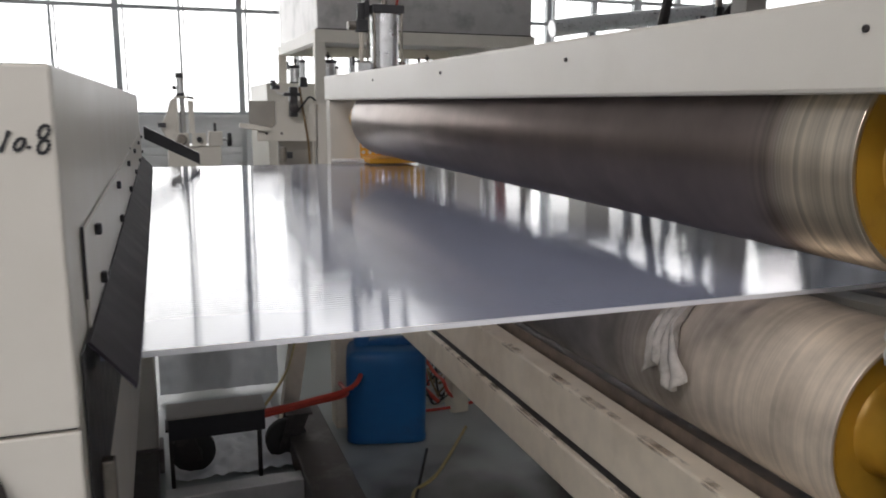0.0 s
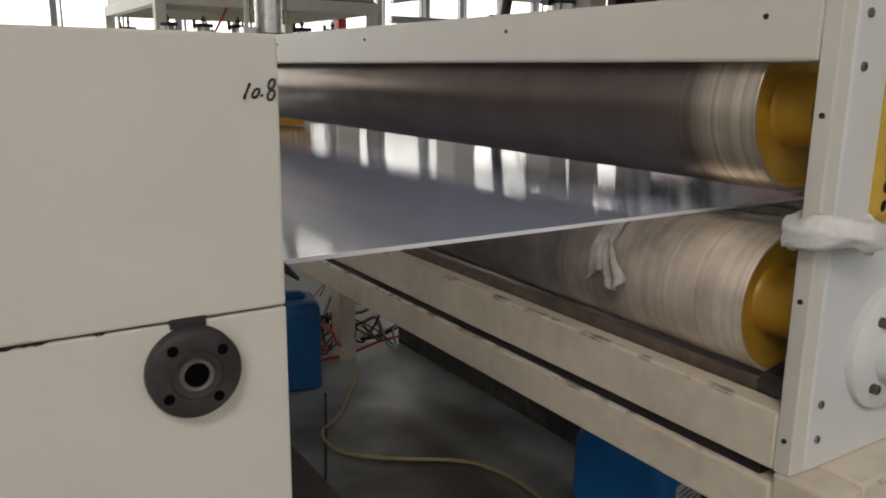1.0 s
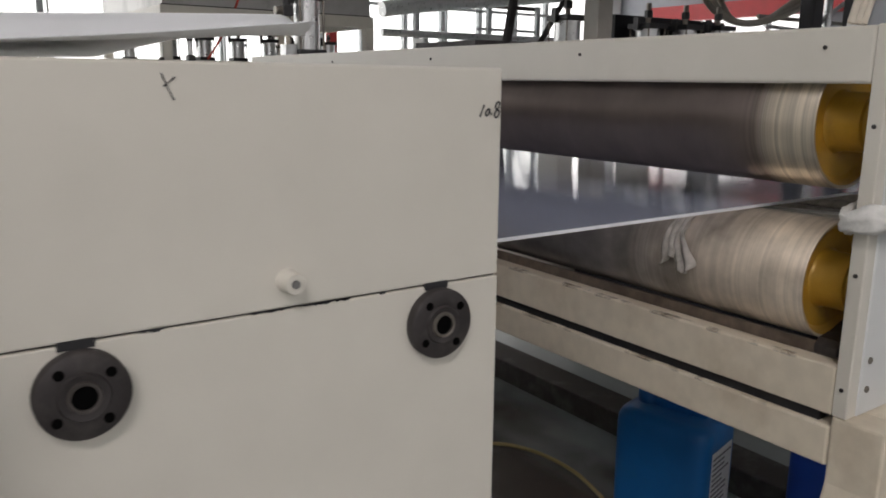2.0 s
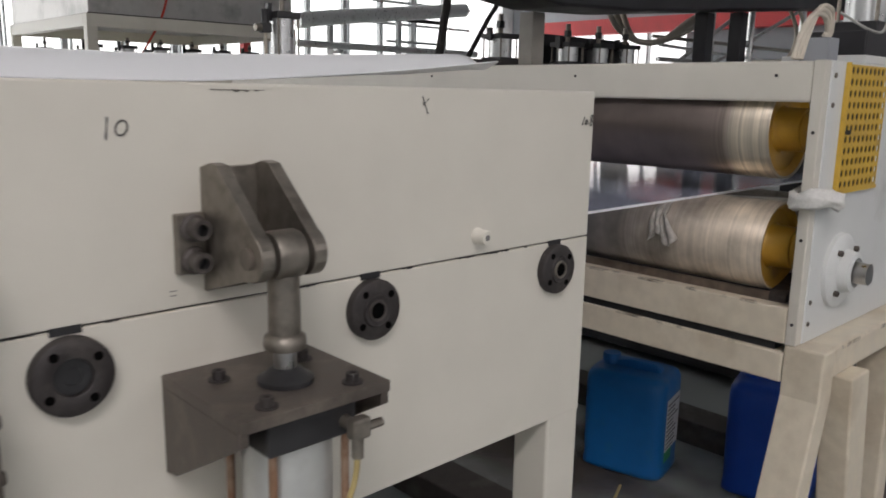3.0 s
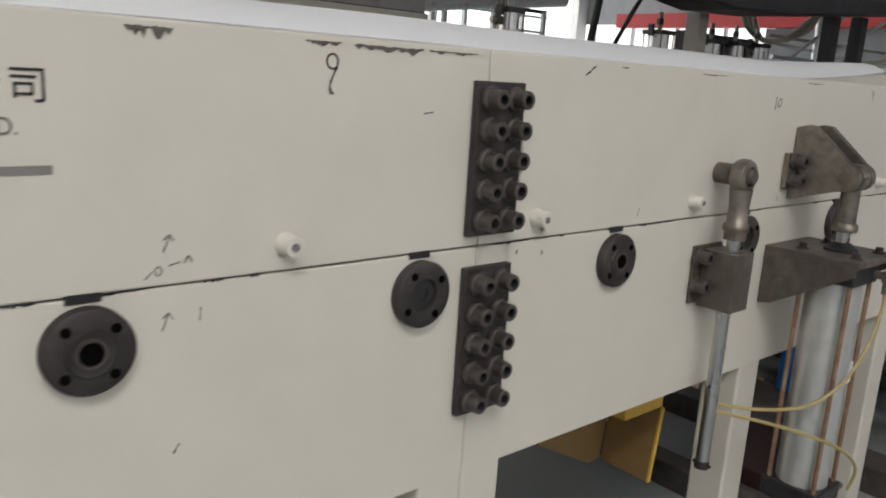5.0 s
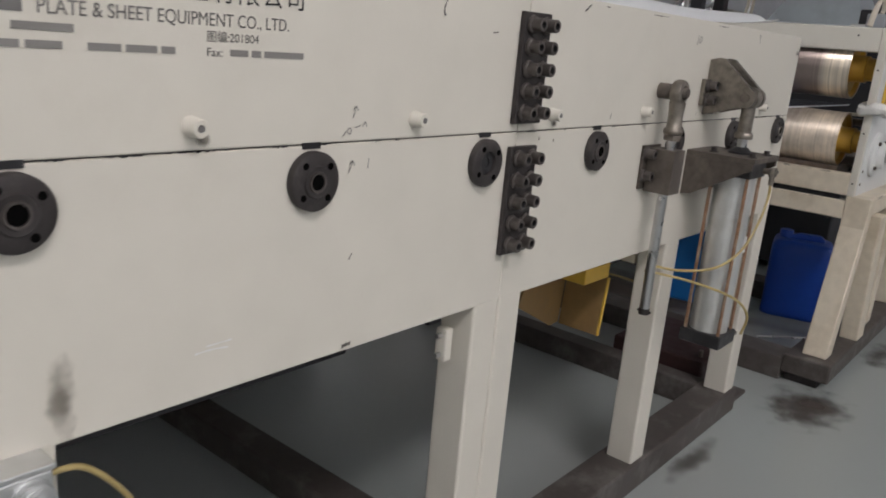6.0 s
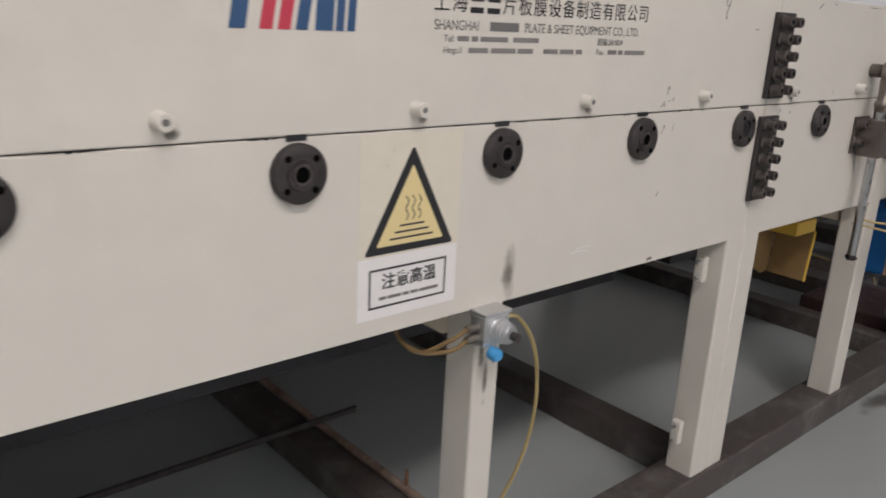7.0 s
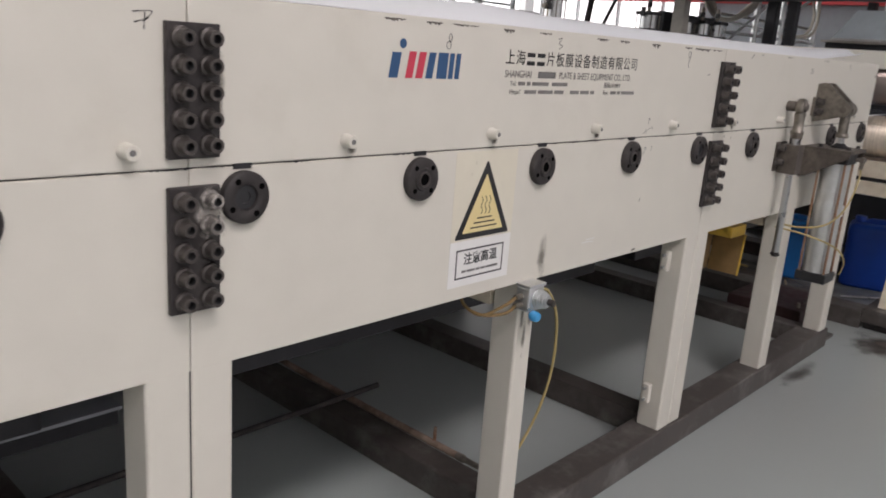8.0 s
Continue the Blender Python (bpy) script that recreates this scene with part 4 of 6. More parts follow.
part("elbow_nut", cyl((fx, cy - 0.091, 1.075), 0.008, 0.026, "z", 10), CAST, fit1)
part("air_hose", hose([(fx, cy - 0.091, 1.075), (fx - 0.012, cy - 0.095, 1.035), (cx - 0.01, cy - 0.095, 0.965), (cx - 0.075, cy - 0.08, 0.885), (cx - 0.15, cy - 0.04, 0.835), (cx - 0.24, cy + 0.03, 0.825), (rx + 0.02, ry + 0.02, 0.845)], 0.004), HOSE, lift, "yellowed air hose")
part("air_hose", hose([(rx + 0.02, ry + 0.025, 0.825), (cx - 0.2, cy, 0.79), (cx - 0.05, cy - 0.08, 0.73), (cx + 0.04, cy - 0.10, 0.66), (cx + 0.06, cy - 0.085, 0.59)], 0.004), HOSE, lift, "yellowed air hose")
part("foot_fitting", cyl((cx + 0.062, cy - 0.055, 0.578), 0.009, 0.03, "x", 12), CAST, lift)

# ---- yellow guard hanging under the machine ----
yg = thing("yellow_guard", "yellow sheet-metal guard box hanging under the machine", "guard")
# inner panels carry the yellow enamel's shade as a darker ochre
part("top_flange", box(-1.27, -1.12, 0.80, 0.95, 0.742, 0.79), YELLOW, yg, bevel=0.003)
part("back_panel", prism([(-1.40, 0.66), (-1.36, 0.741), (-1.135, 0.741), (-1.155, 0.56), (-1.20, 0.555)], 0.94, 0.948, "xz"), YELLOW_SHADED, yg)
part("side_strip", prism([(-1.152, 0.553), (-1.128, 0.741), (-1.112, 0.741), (-1.136, 0.553)], 0.80, 0.9395, "xz"), YELLOW_SHADED, yg, bevel=0.002)
part("edge_strip", prism([(-1.152, 0.553), (-1.128, 0.741), (-1.118, 0.741), (-1.142, 0.553)], 0.794, 0.7995, "xz"), YELLOW, yg)
part("hanger", box(-1.26, -1.23, 0.86, 0.90, 0.7905, BOT - 0.0125), YELLOW_SHADED, yg)
part("hanger", box(-1.18, -1.15, 0.86, 0.90, 0.7905, BOT - 0.0125), YELLOW_SHADED, yg)

# ---- air valve on the leg ----
av = thing("air_valve", "aluminium air regulator with a ribbed dial and blue knob", "valve")
vx, vz = -2.938, 0.832
part("body", box(vx - 0.035, vx + 0.033, FACE - 0.045, FACE - 0.001, vz - 0.033, vz + 0.033), ALU, av, bevel=0.004)
part("cap", box(vx - 0.038, vx + 0.036, FACE - 0.048, FACE + 0.0, vz + 0.0332, vz + 0.042), ALU, av, bevel=0.002)
prof = [(0.027, 0)]
for k in range(4):
    prof += [(0.027 - 0.002 * k, -0.004 - 0.008 * k), (0.022 - 0.002 * k, -0.006 - 0.008 * k), (0.022 - 0.002 * k, -0.009 - 0.008 * k), (0.0255 - 0.003 * k, -0.010 - 0.008 * k)]
part("dial", lathe((vx + 0.006, FACE - 0.045, vz), prof + [(0.012, -0.036), (0, -0.036)], "y", 28), ALU, av, "ribbed aluminium dial", smooth=True)
part("spindle", cyl((vx + 0.006, FACE - 0.099, vz), 0.009, 0.019, "y", 14), DARK_STEEL, av, smooth=True)
part("knob", lathe((vx - 0.014, FACE - 0.052, vz - 0.044), [(0, -0.017), (0.011, -0.0155), (0.0145, -0.009), (0.0145, 0.006), (0.010, 0.011), (0, 0.011)], "y", 20), BLUE_KNOB, av, "bright blue knob", smooth=True)
for k, zz in enumerate((0.008, -0.016)):
    part("fitting", cyl((vx - 0.062, FACE - 0.02, vz + zz), 0.008, 0.028, "x", 12), CAST, av)
    part("air_hose", hose([(vx - 0.06, FACE - 0.02, vz + zz), (vx - 0.10, FACE - 0.02, vz + zz - 0.012), (vx - 0.145, FACE + 0.02, vz - 0.035), (vx - 0.16, FACE + 0.07, vz - 0.02), (vx - 0.155, FACE + 0.10, vz + 0.02)], 0.0045), HOSE_BROWN, av, "brown air hose")
part("air_hose", hose([(vx + 0.030, FACE - 0.02, vz + 0.012), (vx + 0.085, FACE - 0.02, vz + 0.002), (vx + 0.155, FACE - 0.01, vz - 0.085), (vx + 0.20, FACE + 0.01, vz - 0.21), (vx + 0.215, FACE + 0.03, vz - 0.33), (vx + 0.20, FACE + 0.05, vz - 0.44), (vx + 0.16, FACE + 0.07, vz - 0.54), (vx + 0.11, FACE + 0.09, vz - 0.62)], 0.0045), HOSE, av, "yellowed air hose")


# ---- markings on the face ----
def flat(name, pts, material, parent=None, lift_by=0.0008, label=""):
    """A printed or inked shape lying on the machine's face."""
    return part(name, prism(pts, FACE - lift_by - 0.0003, FACE - lift_by, "xz"), material, parent, label)


def bar(name, x0, x1, z0, z1, material, parent=None, lift_by=0.0008, slant=0.0):
    return flat(name, [(x0, z0), (x1, z0), (x1 + slant, z1), (x0 + slant, z1)], material, parent, lift_by)


def stroke(name, pts, w, material, parent):
    """A pen stroke along points in x and z."""
    path = smooth_path([(x, 0, z) for x, z in pts], 5)
    bm = bmesh.new()
    prev = None
    for i, p in enumerate(path):
        d = (path[min(i + 1, len(path) - 1)] - path[max(i - 1, 0)]).normalized()
        n = Vector((-d.z, 0, d.x)) * w * (0.75 + 0.25 * math.sin(i * 1.7))
        cur = [bm.verts.new((p.x + n.x, FACE - 0.0009, p.z + n.z)), bm.verts.new((p.x - n.x, FACE - 0.0009, p.z - n.z))]
        if prev:
            bm.faces.new((prev[0], prev[1], cur[1], cur[0]))
        prev = cur
    bmesh.ops.recalc_face_normals(bm, faces=bm.faces)
    ob = part(name, bm, material, parent)
    so = ob.modifiers.new("thickness", "SOLIDIFY")
    so.thickness = 0.0003
    return ob


def ring(x, z, rx_, rz_, lean=0.0):
    return [(x + rx_ * math.sin(a) + lean * math.cos(a), z + rz_ * math.cos(a)) for a in [2 * math.pi * k / 8 for k in range(9)]]


def mark(label, strokes, w=0.0012, material=INK):
    t = thing("pen_mark", label, "marking", "pen marks on the machine")
    for s in strokes:
        stroke("stroke", s, w, material, t)
    return t


mark("handwritten black marker number 10.8 on the cream face", [
    [(-0.141, 1.466), (-0.134, 1.482)], ring(-0.128, 1.472, 0.003, 0.0045, 0.002), [(-0.1225, 1.4685), (-0.1215, 1.470), (-0.1225, 1.470)],
    ring(-0.111, 1.481, 0.0032, 0.005, 0.0015), ring(-0.112, 1.470, 0.0036, 0.005, 0.0015)], 0.0017)
mark("handwritten black marker number 10 on the cream face", [
    [(-1.053, 1.462), (-1.050, 1.489)], ring(-1.034, 1.476, 0.007, 0.009, 0.002)], 0.0012)
mark("small black cross penned on the cream face", [[(-0.558, 1.518), (-0.546, 1.490)], [(-0.544, 1.514), (-0.556, 1.504)]], 0.0010)
mark("black pen tick on the cream face", [[(-1.692, 1.505), (-1.668, 1.520)], [(-1.684, 1.508), (-1.674, 1.518)]], 0.0014)
mark("handwritten looped black pen number 9 on the cream face", [ring(-2.172, 1.500, 0.008, 0.009), [(-2.165, 1.494), (-2.174, 1.475), (-2.174, 1.464), (-2.170, 1.461), (-2.174, 1.466)]], 0.0014)
mark("handwritten black pen number 7 on the cream face", [[(-4.022, 1.494), (-3.990, 1.496), (-4.006, 1.480)], [(-4.002, 1.495), (-4.004, 1.468)], [(-4.020, 1.478), (-3.996, 1.486)]], 0.0010)
mark("handwritten black pen number 8 on the cream face", [ring(-3.302, 1.493, 0.005, 0.008), ring(-3.306, 1.477, 0.007, 0.008)], 0.0009)
mark("handwritten black pen squiggle on the cream face", [[(-2.90, 1.510), (-2.883, 1.513), (-2.895, 1.500), (-2.880, 1.494), (-2.893, 1.486)]], 0.0009)
mark("faint pencil scribble beside the seam", [[(-0.985, 1.268), (-0.976, 1.268)], [(-0.985, 1.262), (-0.976, 1.262)]], 0.0008, GREY_INK)
mark("small dark chip in the enamel", [[(-2.024, 1.439), (-2.008, 1.441)]], 0.0014, SCUFF)
mark("dark oval chip at the housing's lower edge", [[(-2.381, 0.878), (-2.370, 0.880), (-2.360, 0.880)]], 0.0042, SCUFF)
mark("handwritten faint numbers beside the seam", [[(-2.405, 1.254), (-2.397, 1.262)], ring(-2.390, 1.262, 0.004, 0.005), [(-2.378, 1.267), (-2.366, 1.270)], [(-2.360, 1.268), (-2.355, 1.276), (-2.351, 1.268)], [(-2.384, 1.283), (-2.377, 1.302), (-2.384, 1.296)], [(-2.377, 1.302), (-2.372, 1.295)]], 0.0009, GREY_INK)
mark("pencilled arrow and stroke under the seam", [[(-2.387, 1.192), (-2.379, 1.212), (-2.386, 1.206)], [(-2.379, 1.212), (-2.374, 1.204)], [(-2.343, 1.197), (-2.341, 1.214)]], 0.0010, GREY_INK)
mark("short black tick on the enamel", [[(-2.376, 1.039), (-2.369, 1.050)]], 0.0014, SCUFF)
mark("small pencilled stroke above the seam", [[(-1.508, 1.262), (-1.504, 1.276)]], 0.0010, GREY_INK)
mark("two dark specks below the seam", [[(-1.822, 1.226), (-1.817, 1.226)], [(-1.762, 1.219), (-1.758, 1.219)]], 0.0042, GREASE_BASE)
mark("pale scratch in the enamel", [[(-2.658, 0.950), (-2.613, 0.951)]], 0.0014, PAPER)
mark("pale scratch in the enamel", [[(-2.677, 0.942), (-2.65, 0.943), (-2.618, 0.940)]], 0.0016, PAPER)

# sticker: maker's sign in coloured shapes and unreadable print as bars
logo = thing("maker_logo", "blue and red printed maker's logo on the cream face", "logo")
lx, lz = -3.490, 1.404
bar("blue_shape", lx + 0.008, lx + 0.034, lz, lz + 0.052, LOGO_BLUE, logo, slant=0.009)
flat("blue_dot", [(lx + 0.046 + 0.010 * math.cos(a), lz + 0.070 + 0.010 * math.sin(a)) for a in [2 * math.pi * k / 14 for k in range(14)]], LOGO_BLUE, logo)
for k in range(3):
    x0 = lx + 0.056 + 0.030 * k
    bar("red_shape" if k < 2 else "blue_shape", x0, x0 + 0.021, lz, lz + 0.055, LOGO_RED if k < 2 else LOGO_BLUE, logo, slant=0.010)
for x0, w in ((0.150, 0.032), (0.187, 0.015), (0.208, 0.015)):
    bar("blue_shape", lx + x0, lx + x0 + w, lz, lz + 0.056, LOGO_BLUE, logo, slant=0.004)

prt = thing("maker_print", "grey printed lines of maker's text on the cream face", "lettering", at=(0.019, 0, -0.002))


def lettering(name, words, x, z, size, material, parent, squeeze=1.0, side="CENTER", bold=0.0):
    cu = bpy.data.curves.new(name, "FONT")
    cu.body, cu.size, cu.align_x, cu.extrude, cu.offset = words, size, side, 0.0001, bold
    cu.materials.append(material)
    ob = new(name, cu)
    ob.parent = parent
    ob.matrix_basis = pose(x, FACE - 0.0011, z, 90, 0, 0) @ Matrix.Diagonal((squeeze, 1, 1, 1))
    return ob


# the maker's own name as bars, the plain words lettered
for k in (2, 3):
    x = -3.123 + 0.0412 * k
    bar("print_bar", x, x + 0.032, 1.464, 1.474, INK, prt)
    bar("print_bar", x, x + 0.032, 1.444, 1.454, INK, prt)
for k, ch in enumerate("\u4e0a\u6d77  \u7247\u677f\u819c\u8bbe\u5907\u5236\u9020\u6709\u9650\u516c\u53f8"):
    if ch != " ":
        lettering("letter", ch, -3.123 + 0.0412 * k + 0.016, 1.4475, 0.038, INK, prt)
lettering("letters", "SHANGHAI", -3.123, 1.414, 0.0245, GREY_INK, prt, 0.86, "LEFT")
bar("print_bar", -2.990, -2.915, 1.414, 1.430, GREY_INK, prt)
lettering("letters", "PLATE & SHEET EQUIPMENT CO., LTD.", -2.900, 1.414, 0.0245, GREY_INK, prt, 0.86, "LEFT")
lettering("letters", "Tel:", -3.10, 1.394, 0.0165, GREY_INK, prt, 1.0, "LEFT")
lettering("letters", "Http://", -3.10, 1.374, 0.0165, GREY_INK, prt, 1.0, "LEFT")
lettering("letters", "Fax:", -2.68, 1.374, 0.0165, GREY_INK, prt, 1.0, "LEFT")
# numbers and addresses as short bars, one to a group
for z, spans in ((1.394, ((-3.068, -3.040), (-3.034, -3.018), (-3.012, -2.942), (-2.928, -2.858))),
                 (1.374, ((-3.040, -2.992), (-2.984, -2.920), (-2.914, -2.872), (-2.842, -2.800), (-2.794, -2.752), (-2.746, -2.726), (-2.642, -2.612), (-2.606, -2.590), (-2.584, -2.512)))):
    for x0, x1 in spans:
        bar("print_bar", x0, x1, z + 0.001, z + 0.010, PALE_INK, prt)
lettering("letters", "\u56fe\u7f16:201804", -2.68, 1.394, 0.0165, GREY_INK, prt, 1.0, "LEFT")

# warning sticker
st = thing("warning_sticker", "hot surface warning sticker with black triangle and caption box", "sticker", at=(0.018, 0, 0.001))
sx0, sx1, sz0, sz1 = -3.270, -3.040, 0.902, 1.236
bar("backing", sx0, sx1, sz0, 1.018, SIGN_WHITE, st, 0.0004)
bar("upper_backing", sx0, sx1, 1.0182, sz1, SIGN_AGED, st, 0.0004)


def rounded_triangle(xa, xb, z0, z1, r):
    c = [(xa, z0), (xb, z0), ((xa + xb) / 2, z1)]
    out = []
    gx, gz = (xa + xb) / 2, z0 + (z1 - z0) / 3
    for i, (x, z) in enumerate(c):
        d = Vector((gx - x, gz - z)).normalized()
        q = Vector((x, z)) + d * r * 2
        a0 = {0: 150, 1: 270, 2: 30}[i]
        for k in range(5):
            a = radians(a0 + 30 * k)
            out.append((q.x + r * math.cos(a), q.y + r * math.sin(a)))
    return out


flat("black_triangle", rounded_triangle(-3.258, -3.052, 1.022, 1.214, 0.004), INK, st, 0.0008)
flat("yellow_triangle", rounded_triangle(-3.232, -3.078, 1.036, 1.180, 0.002), SIGN_YELLOW, st, 0.0012)
for k in range(3):
    w = 0.028 + 0.011 * k
    bar("black_line", -3.153 - w, -3.153 + w, 1.069 - 0.0115 * k, 1.0725 - 0.0115 * k, INK, st, 0.0016)
for k in range(3):
    x = -3.169 + 0.0145 * k
    path = [(x, 1.124), (x + 0.006, 1.113), (x, 1.101), (x + 0.006, 1.089), (x + 0.002, 1.080)]
    ob = stroke("heat_wave", path, 0.0014, INK, st)
    ob.location.y = -0.0008
bx_0, bx_1, bz0, bz1 = -3.246, -3.066, 0.921, 0.996
for a, b, c, d in ((bx_0, bx_1, bz0, bz0 + 0.004), (bx_0, bx_1, bz1 - 0.004, bz1), (bx_0, bx_0 + 0.004, bz0 + 0.0041, bz1 - 0.0041), (bx_1 - 0.004, bx_1, bz0 + 0.0041, bz1 - 0.0041)):
    bar("caption_frame", a, b, c, d, INK, st, 0.0008)


lettering("caption", "\u6ce8\u610f\u9ad8\u6e29", -3.154, 0.9585, 0.032, INK, st, bold=0.0006)
bar("caption_bar", -3.222, -3.206, 0.936, 0.942, GREY_INK, st)
bar("caption_bar", -3.203, -3.172, 0.936, 0.942, GREY_INK, st)
bar("caption_bar", -3.151, -3.133, 0.936, 0.942, GREY_INK, st)
bar("caption_bar", -3.169, -3.154, 0.936, 0.942, GREY_INK, st)
bar("caption_bar", -3.130, -3.084, 0.936, 0.942, GREY_INK, st)

# wear along the top edge and a grease smear above the valve
def scuff(x, z, w, h, seed, material=SCUFF, name="scuff", label="dark scraped patch in the enamel"):
    r = random.Random(seed)
    n = 18
    top = [(x + w * k / n, z + h * (0.1 + 0.15 * r.random())) for k in range(n + 1)]
    bot = [(x + w * k / n, z - h * r.random() * math.sin(math.pi * k / n) ** 0.5) for k in range(n, -1, -1)]
    ob = flat("scuff", top + bot, material, None, 0.0006)
    return tagged(ob, label, "wear")


for i, (x, w, h) in enumerate(((-2.21, 0.05, 0.006), (-2.14, 0.11, 0.012), (-2.02, 0.09, 0.005), (-3.50, 0.06, 0.006), (-3.38, 0.05, 0.007), (-3.30, 0.09, 0.004), (-3.12, 0.04, 0.010),
                               (-2.98, 0.05, 0.006), (-2.72, 0.06, 0.008), (-2.60, 0.05, 0.009), (-2.42, 0.05, 0.012), (-1.35, 0.09, 0.003), (-0.92, 0.08, 0.003), (-1.6, 0.02, 0.003))):
    scuff(x, TOP - 0.008 - h * 0.2, w, h, i)
for i, (x, w) in enumerate(((-0.36, 0.02), (-0.30, 0.012), (-1.50, 0.05), (-1.72, 0.012), (-2.34, 0.03), (-2.28, 0.014), (-2.70, 0.06), (-3.75, 0.09), (-3.95, 0.03), (-0.60, 0.03), (-2.55, 0.035))):
    scuff(x, SEAM + 0.001, w, 0.0042, 40 + i, INK, label="dark chipped edge of the seam")
rs = random.Random(23)
for i in range(34):
    x = -0.3 - 4.6 * rs.random()
    scuff(x, SEAM + 0.0012 - 0.001 * rs.random(), rs.uniform(0.015, 0.09), rs.uniform(0.0015, 0.0032), 80 + i, INK, label="dark chipped edge of the seam")


def stain_and_shade_on_face(x, z, rx_, rz_, label, depth=FACE - 0.0011, strength=0.6, colour=(0.17, 0.145, 0.115)):
    m = smudge("soft_grease_and_shade_smear", colour, (x, depth, z), (rx_, 1.0, rz_), strength, 40)
    pts = [(x + 1.25 * rx_ * math.cos(2 * math.pi * k / 20), z + 1.25 * rz_ * math.sin(2 * math.pi * k / 20)) for k in range(20)]
    return tagged(part("smear", prism(pts, depth, depth + 0.0004, "xz"), m), label, "stain")


stain_and_shade_on_face(-2.872, 0.930, 0.026, 0.086, "grey grease smear on the enamel above the valve", strength=0.33)
for x, z, rx_, rz_ in ((-2.90, 0.765, 0.013, 0.05), (-2.935, 0.77, 0.013, 0.06), (-2.92, 0.70, 0.012, 0.07)):
    stain_and_shade_on_face(x, z, rx_, rz_, "brown grease smear on the leg under the valve", FACE - 0.0012, 0.40)
# plug shadows, painted down and to the right as brown smudges
for k in (3, 5, 6, 7):
    stain_and_shade_on_face(-0.425 - 0.4518 * k + 0.016, 1.258, 0.018, 0.014, "brown smudge painted below right of a plug as its shadow", strength=0.45)
# soft shadow beside each upper splice plate, painted as a smudge
for x in (-1.885 + 0.055, -3.924 + 0.054):
    stain_and_shade_on_face(x, 1.37, 0.012, 0.10, "brown smudge painted right of a splice plate as its shadow", strength=0.35)
stain_and_shade_on_face(-3.898, 1.155, 0.040, 0.075, "pale dried paint splash over a splice plate", FACE - 0.0140, 0.75, (0.50, 0.46, 0.42))

# ---- cloths ----
def rumpled(name, make, material, label, category, seed, amount, freq):
    bm = bmesh.new()
    make(bm)
    for v in bm.verts:
        v.co += Vector(noise.noise_vector(v.co * freq + Vector((seed, seed, seed)))) * amount
    ob = part(name, bm, material)
    for f in ob.data.polygons:
        f.use_smooth = True
    return tagged(ob, label, category)


def tied_cloth(bm):
    n, m = 48, 16
    g = []
    for i in range(n):
        a = 2 * math.pi * i / n
        sx, sy = 0.075, 0.052
        c = Vector((0.725 + sx * math.cos(a), 0.545 + sy * math.sin(a), 1.268 + 0.008 * math.sin(2 * a)))
        d = Vector((math.cos(a), math.sin(a), 0))
        row = []
        for k in range(m):
            b = 2 * math.pi * k / m
            r = 0.0165 + 0.0035 * math.sin(5 * b + 2 * a) + 0.002 * math.sin(4 * a)
            row.append(bm.verts.new(c + d * r * 0.75 * math.cos(b) + Vector((0, 0, 1.35 * r * math.sin(b)))))
        g.append(row)
    for i in range(n):
        for k in range(m):
            bm.faces.new((g[i][k], g[(i + 1) % n][k], g[(i + 1) % n][(k + 1) % m], g[i][(k + 1) % m]))


rumpled("tied_cloth", tied_cloth, CLOTH, "white cotton cloth knotted round the machine's post", "cloth", 2, 0.0035, 60)


def rag_shape(bm):
    nx, nz = 22, 26
    g = []
    for k in range(nz + 1):
        v = k / nz
        z = 1.222 - 0.118 * v
        row = []
        for i in range(nx + 1):
            u = i / nx - 0.5
            w = 0.028 + 0.060 * v ** 1.3
            # folds hang against the roll
            depth = math.sqrt(max(0.0, 0.130 ** 2 - (z - 1.112) ** 2))
            x = 0.808 - depth - 0.010 + 0.010 * math.sin(u * 21 + 3 * v) - 0.008 * v
            row.append(bm.verts.new((x, 0.966 - w * u + 0.012 * math.sin(5 * v), z - 0.018 * math.sin(u * 7) * v)))
        g.append(row)
    for a, b in zip(g, g[1:]):
        for i in range(nx):
            bm.faces.new((a[i], a[i + 1], b[i + 1], b[i]))


rag = rumpled("hanging_rag", rag_shape, RAG, "soiled white rag hanging over the lower roll", "rag", 7, 0.004, 40)
rag.modifiers.new("thickness", "SOLIDIFY").thickness = 0.003

